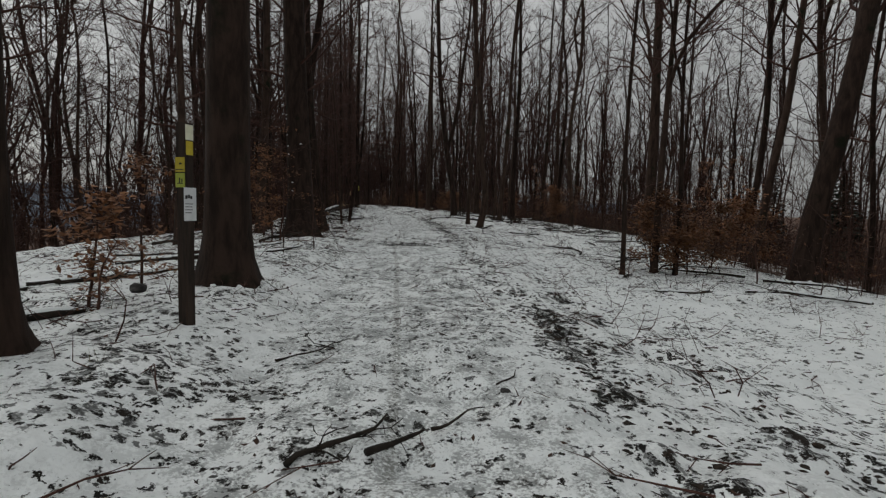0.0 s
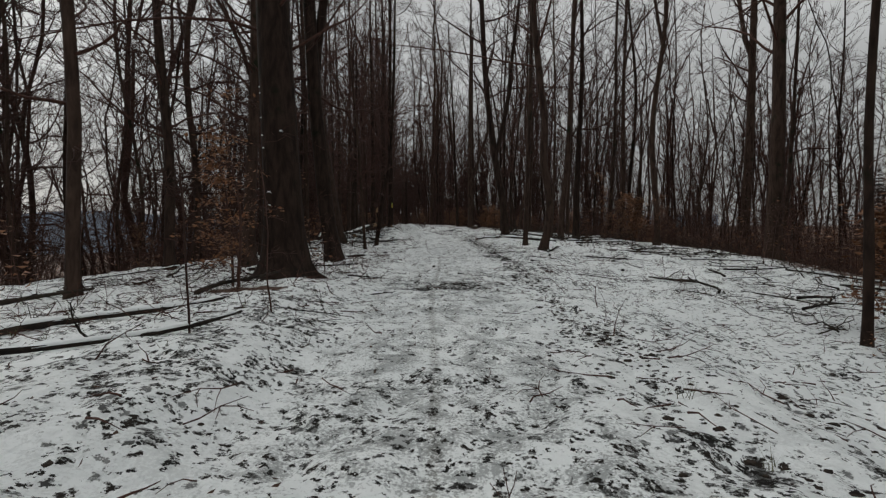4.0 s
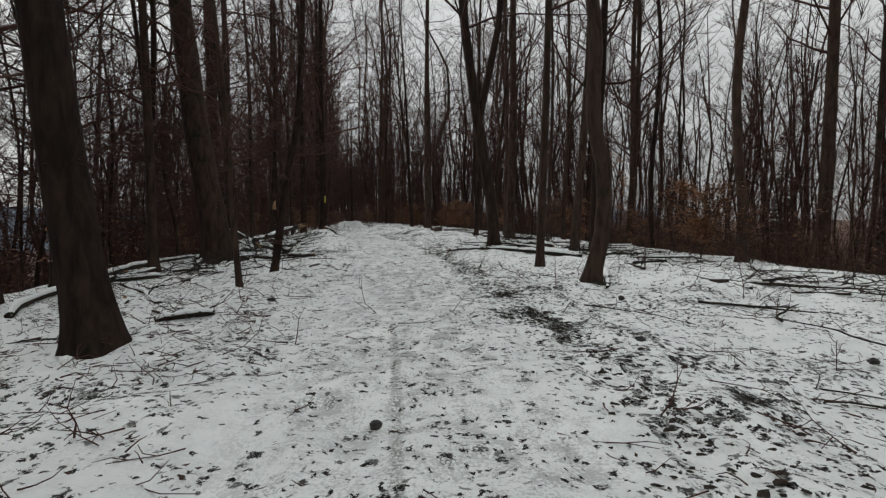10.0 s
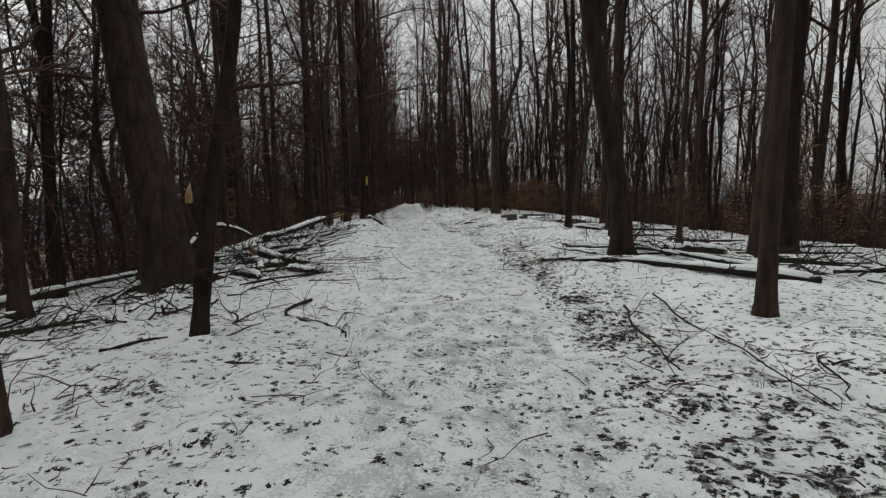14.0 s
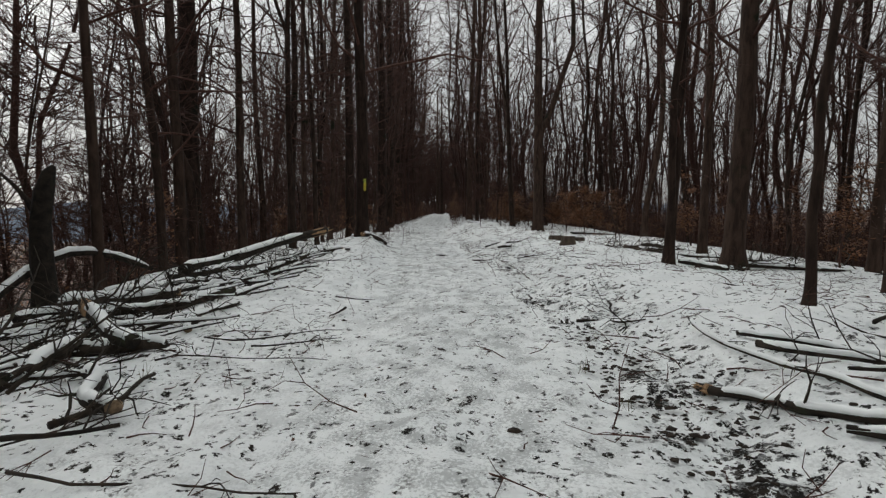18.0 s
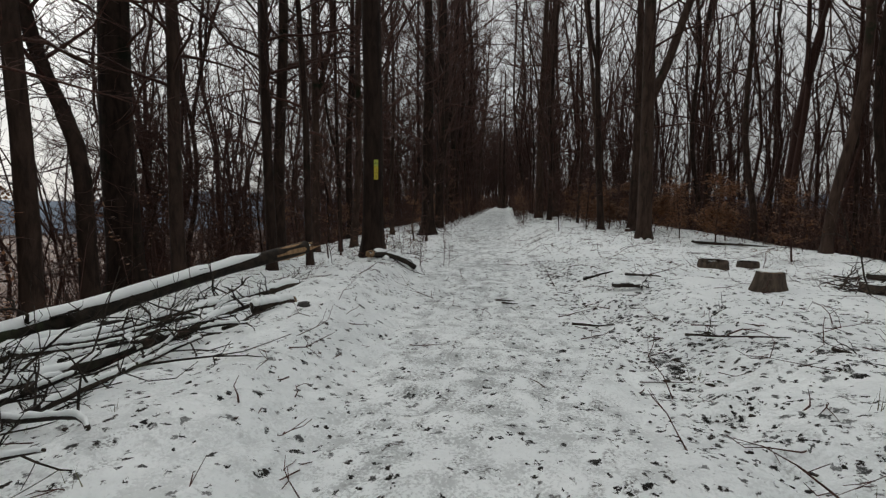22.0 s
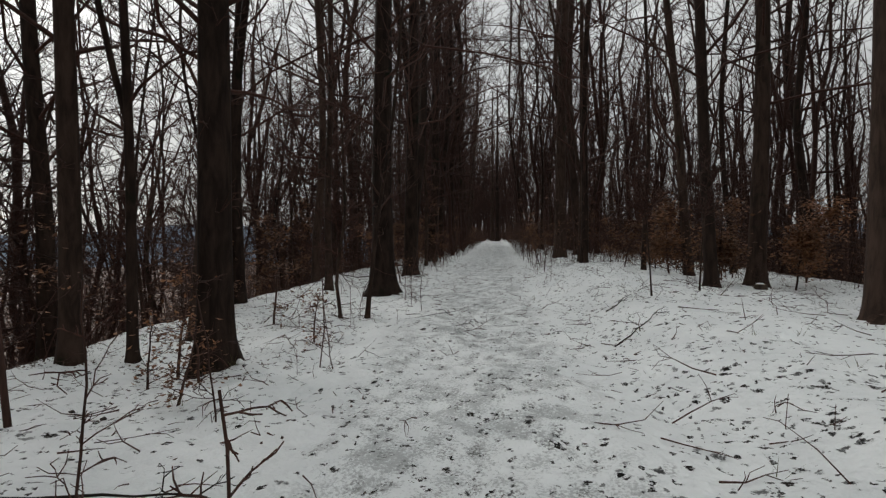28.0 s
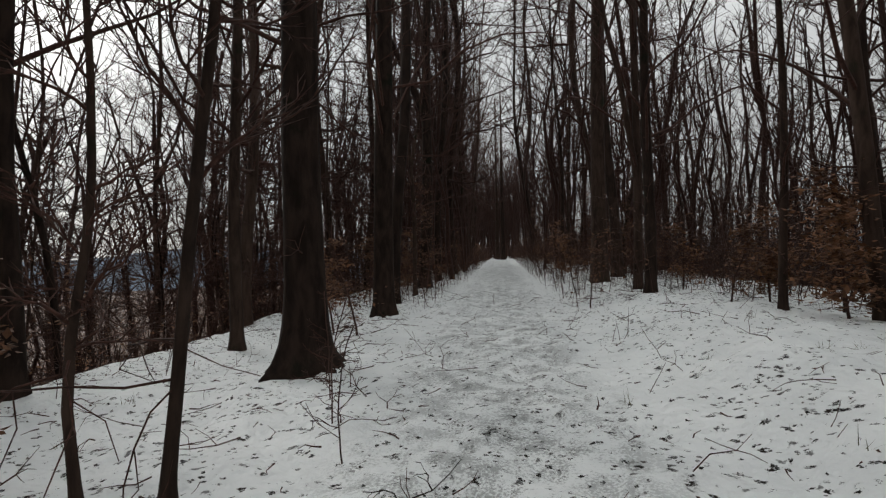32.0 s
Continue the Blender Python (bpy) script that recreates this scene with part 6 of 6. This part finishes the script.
STICK = "dark bare stick lying on the snow"
STICKS = [
    ((-0.85, 2.35), (-0.45, 2.95), 0.05), ((-0.5, 2.5), (-0.25, 2.8), 0.06), ((-0.22, 2.85), (0.1, 3.15), 0.03), ((-1.5, 3.9), (-1.1, 4.6), 0.025), ((0.2, 3.6), (0.35, 3.9), 0.025),
    ((0.7, 19.6), (1.85, 19.5), 0.03), ((1.9, 23.3), (3.2, 22.5), 0.05), ((4.1, 17.7), (5.4, 15.6), 0.05), ((1.6, 23.4), (2.95, 22.6), 0.07), ((0.85, 19.4), (2.6, 18.9), 0.03), ((-0.36, 22.75), (0.9, 21.9), 0.03), ((2.2, 22.2), (3.0, 23.2), 0.05),
    ((-2.72, 15.9), (-2.76, 16.5), 0.03), ((-2.44, 17.05), (-2.18, 17.07), 0.025), ((-1.99, 16.64), (-1.85, 16.58), 0.055), ((-5.87, 28.15), (-4.75, 26.2), 0.07), ((-1.24, 28.5), (-0.91, 24.94), 0.032), ((-1.9, 27.94), (-1.62, 25.6), 0.05), ((-0.38, 26.18), (-0.76, 25.29), 0.035), ((-0.5, 25.9), (0.5, 26.3), 0.03), ((-5.62, 25.82), (-5.25, 25.79), 0.04), ((-7.37, 29.07), (-6.7, 30.71), 0.03), ((-6.23, 26.53), (-6.08, 27.88), 0.035), ((-5.55, 25.47), (-5.2, 25.5), 0.04), ((-6.1, 26.15), (-5.85, 27.0), 0.03),
    ((-6.8, 32.35), (-6.0, 32.8), 0.03), ((-7.4, 32.0), (-5.8, 32.0), 0.025), ((-3.2, 37.17), (-3.09, 35.26), 0.03), ((-6.6, 34.3), (-6.55, 33.7), 0.05), ((-4.2, 35.9), (-4.15, 35.2), 0.03), ((-3.7, 39.3), (-3.2, 38.5), 0.04), ((-4.0, 39.0), (-3.4, 38.8), 0.03), ((-7.0, 34.85), (-6.4, 34.95), 0.03), ((-3.5, 34.1), (-2.8, 33.6), 0.06), ((-3.1, 34.7), (-3.1, 33.3), 0.045), ((-2.28, 34.95), (-2.0, 35.4), 0.07), ((-1.6, 35.6), (-1.2, 35.2), 0.06),
    ((-6.0, 43.8), (-5.5, 43.8), 0.08), ((-5.3, 43.4), (-4.8, 42.8), 0.07), ((-4.7, 40.15), (-3.9, 39.6), 0.04), ((-7.0, 41.77), (-6.75, 41.7), 0.05), ((-5.9, 40.8), (-5.4, 40.8), 0.05),
    ((-8.95, 38.3), (-8.9, 39.0), 0.05), ((-9.2, 38.1), (-8.8, 38.1), 0.05), ((-9.6, 43.6), (-8.9, 43.75), 0.025), ((-10.9, 45.25), (-10.3, 46.0), 0.03), ((-9.9, 43.9), (-9.45, 44.75), 0.03), ((-7.13, 41.91), (-6.85, 41.9), 0.045), ((-7.54, 32.58), (-6.12, 33.08), 0.03), ((-6.65, 29.77), (-4.81, 29.98), 0.03), ((-11.0, 46.0), (-10.0, 46.5), 0.025),
    ((-3.9, 11.0), (-2.7, 11.6), 0.03), ((-3.2, 10.4), (-2.8, 11.4), 0.02), ((-5.0, 11.4), (-3.9, 12.0), 0.04), ((-3.1, 13.3), (-2.6, 14.3), 0.03), ((-4.0, 15.3), (-3.3, 15.5), 0.05), ((-8.2, 50.9), (-7.6, 52.4), 0.025), ((-8.4, 53.0), (-8.0, 53.9), 0.03), ((-10.9, 50.6), (-10.4, 52.0), 0.02), ((-11.6, 52.0), (-10.9, 53.6), 0.02),
]
for n, (a, b, across) in enumerate(STICKS):
    fallen("stick", (a, b), across * 0.75, STICK, 1300 + n, False, 0.0, (0.0, 0.02), 3 if math.dist(a, b) > 0.7 else 0, None, "sticks on the snow", 0.35)


def stump(x, y, across, high, seed, label):
    rng = np.random.default_rng(seed)
    top = thing("tree_stump", (x, y, ground_z(x, y) - 0.02), label, "stump")
    line = np.array([(0, 0, -0.15), (0, 0, 0), (0, 0, 0.06), (0, 0, 0.14), (0.01, 0, high)])
    s, _ = trunk_shape(line, across / 2, 30, rng, 14, 0.8 if high > 0.15 else 0.25)
    part("bark", s, STUMP, top)
    c = Shape()
    c.tube(np.array([(0.01, 0, high - 0.02), (0.012, 0, high + 0.004), (0.012, 0, high + 0.008)]), np.array([0.5, 0.49, 0.44]) * across, 14, True, 0.04, rng)
    part("sawn_top", c, CUT, top, "greyish sawn wood")
    w = Shape()
    w.tube(np.array([(0.0, 0.02, high + 0.002), (0, 0.02, high + 0.02), (0, 0.02, high + 0.035)]), np.array([0.47, 0.4, 0.15]) * across, 12, True, 0.14, rng)
    part("snow_patch", w, SNOW, top)


for n, (x, y, across, high) in enumerate(((-3.5, 42.25, 0.28, 0.26), (-3.82, 44.75, 0.42, 0.08), (-3.1, 45.6, 0.34, 0.07), (-5.25, 57.2, 0.19, 0.17), (-1.6, 44.2, 0.36, 0.12))):
    stump(x, y, across, high, 1500 + n, "low sawn tree stump dusted with snow")


def stone(x, y, size, seed, label):
    rng = np.random.default_rng(seed)
    bm = bmesh.new()
    bmesh.ops.create_icosphere(bm, subdivisions=2, radius=1)
    for v in bm.verts:
        v.co *= rng.uniform(0.78, 1.15)
        v.co.x, v.co.y, v.co.z = v.co.x * size * 0.6, v.co.y * size * 0.45, v.co.z * size * 0.35
    me = bpy.data.meshes.new("stone")
    bm.to_mesh(me)
    bm.free()
    me.materials.append(STONE)
    ob = new("stone", me)
    ob.matrix_world = pose(x, y, ground_z(x, y) + size * 0.12, rng.uniform(-15, 15), rng.uniform(-15, 15), rng.uniform(0, 360))
    tagged(ob, label, "stone")


for n, (x, y, size) in enumerate(((-0.29, 20.55, 0.16), (0.4, 23.5, 0.12), (-2.74, 18.1, 0.09), (-5.1, 22.65, 0.13), (-8.65, 39.2, 0.14), (0.25, 3.45, 0.08), (-6.1, 23.5, 0.16), (2.2, 20.6, 0.12), (-3.9, 5.8, 0.2))):
    stone(x, y, size, 1600 + n, "small dark wet stone in the snow")


# ---- loose stuff on the snow ----
def scatter(count, seed, y_range, u_range):
    rng = np.random.default_rng(seed)
    y = rng.uniform(*y_range, count)
    u = rng.uniform(*u_range, count)
    x = lane(y) + u
    return rng, np.stack([x, y, land(x, y)], -1), u


def twig_litter():
    rng, p, u = scatter(4800, 41, (0, 66), (-7, 8.5))
    keep = (np.abs(u) > 1.1) | (rng.uniform(size=len(u)) < 0.25)
    y = rng.uniform(10, 25, 1100)
    x = lane(y) - rng.uniform(1.7, 6.8, 1100)
    shape = Shape()
    for a in np.concatenate([p[keep], np.stack([x, y, land(x, y)], -1)]):
        size = rng.uniform(0.1, 0.7) ** 2 * 1.3 + 0.05
        way = way_of(rng.uniform(0, 6.3), rng.normal(0, 0.12) if rng.uniform() < 0.93 else rng.uniform(0.4, 1.2))
        line = spine(a + (0, 0, 0.012), way, size, 3, rng, 0.5)
        line[:, 2] = np.maximum(line[:, 2], a[2] + 0.005)
        shape.tube(line, np.linspace(rng.uniform(0.003, 0.008), 0.0018, 4), 4)
        if size > 0.35:
            for _ in range(2):
                k = int(rng.integers(1, 3))
                shape.tube(spine(line[k], way + rng.normal(0, 0.6, 3) * (1, 1, 0.3), size * 0.4, 2, rng, 0.4), (0.004, 0.003, 0.002), 3)
    tagged(new("twig_litter", shape.mesh("twig_litter", TWIG)), "thin dark twigs strewn over the snow", "twigs", "", "stuff")


def leaf_litter():
    rng, p, u = scatter(14000, 42, (0, 62), (-7.5, 8.5))
    patch = lattice(p[:, 0], p[:, 1], 0.8, 8)
    p = p[rng.uniform(size=len(p)) < patch * (0.9 - 0.55 * smooth(28, 40, p[:, 1]))]
    # thicker along the edge of the slope, and round the trunk there
    y = np.concatenate([rng.uniform(44, 64, 3600), rng.normal(49.3, 0.5, 260)])
    x = np.concatenate([lane(y[:3600]) - 3.9 - 2.4 * rng.uniform(size=3600) ** 0.6, rng.normal(-12.8, 0.5, 260)])
    drift = lattice(x, y, 1.3, 12) > 0.42
    drift[3600:] = True
    p = np.concatenate([p, np.stack([x, y, land(x, y)], -1)[drift]])
    p[:, 2] += 0.012
    shape = Shape()
    leaf_sprays(shape, p, rng, 0.021, 0.2)
    tagged(new("leaf_litter", shape.mesh("leaf_litter", LITTER)), "wet brown beech leaves poking through the snow", "leaves", "", "stuff")


def clods():
    """Crumbs of churned earth in the ruts, on the muddy patch and here and there."""
    rng = np.random.default_rng(43)
    y = np.concatenate([rng.uniform(-1, 34, 2600), rng.uniform(31, 46, 700), rng.normal(14.75, 0.45, 160), rng.uniform(0, 60, 400)])
    u = np.concatenate([np.where((rng.uniform(size=2600) < 0.65) | ((y[:2600] > 10) & (np.abs(y[:2600] - 18.9) > 1.4)), 1.65, 2.65) + rng.normal(0, 0.24, 2600), 1.8 + rng.normal(0, 0.35, 700), rng.normal(0.1, 0.6, 160), rng.uniform(-6, 7, 400)])
    x = lane(y) + u
    keep = rng.uniform(size=len(x)) < 0.25 + 0.9 * lattice(x, y, 0.9, 9)
    x, y = x[keep], y[keep]
    k = len(x)
    size = rng.uniform(0.008, 0.026, k) * rng.uniform(0.5, 1.4, k)
    ang = np.arange(5) * 1.2566
    low = np.stack([np.cos(ang), np.sin(ang), 0 * ang - 0.4], -1)
    mid = np.stack([0.7 * np.cos(ang + 0.6), 0.7 * np.sin(ang + 0.6), 0 * ang + 0.4], -1)
    body = np.concatenate([low, mid, [[0, 0, 0.7]]])
    v = body[None] * size[:, None, None] * rng.uniform(0.4, 1.4, (k, 11, 1)) * (1.4, 1.0, 0.55) + np.stack([x, y, land(x, y) + 0.01], -1)[:, None]
    q, t = [], []
    for i in range(5):
        j = (i + 1) % 5
        t += [(i, j, 5 + i), (j, 5 + j, 5 + i), (5 + i, 5 + j, 10)]
    i = np.arange(k)[:, None, None] * 11
    shape = Shape().add(v.reshape(-1, 3), None, (i + np.array(t)[None]).reshape(-1, 3))
    tagged(new("earth_clods", shape.mesh("earth_clods", EARTH, False)), "clods of dark churned earth on the snow", "earth", "", "stuff")


def grass_tufts():
    rng, p, u = scatter(420, 44, (0, 60), (-6, 8))
    p = p[np.abs(u) > 1.2]
    shape = Shape()
    for a in p:
        for _ in range(int(rng.integers(4, 10))):
            d = way_of(rng.uniform(0, 6.3), rng.uniform(0.6, 1.4))
            s = a + rng.normal(0, 0.03, 3) * (1, 1, 0)
            size = rng.uniform(0.06, 0.18)
            w = np.cross(d, (0, 0, 1.0))
            w = w / (np.linalg.norm(w) + 1e-6) * 0.003
            shape.add([s - w, s + w, s + d * size], None, [(0, 1, 2)])
    tagged(new("grass_tufts", shape.mesh("grass_tufts", GRASS)), "sparse tufts of winter grass in the snow", "grass", "", "stuff")


twig_litter()
leaf_litter()
clods()
grass_tufts()
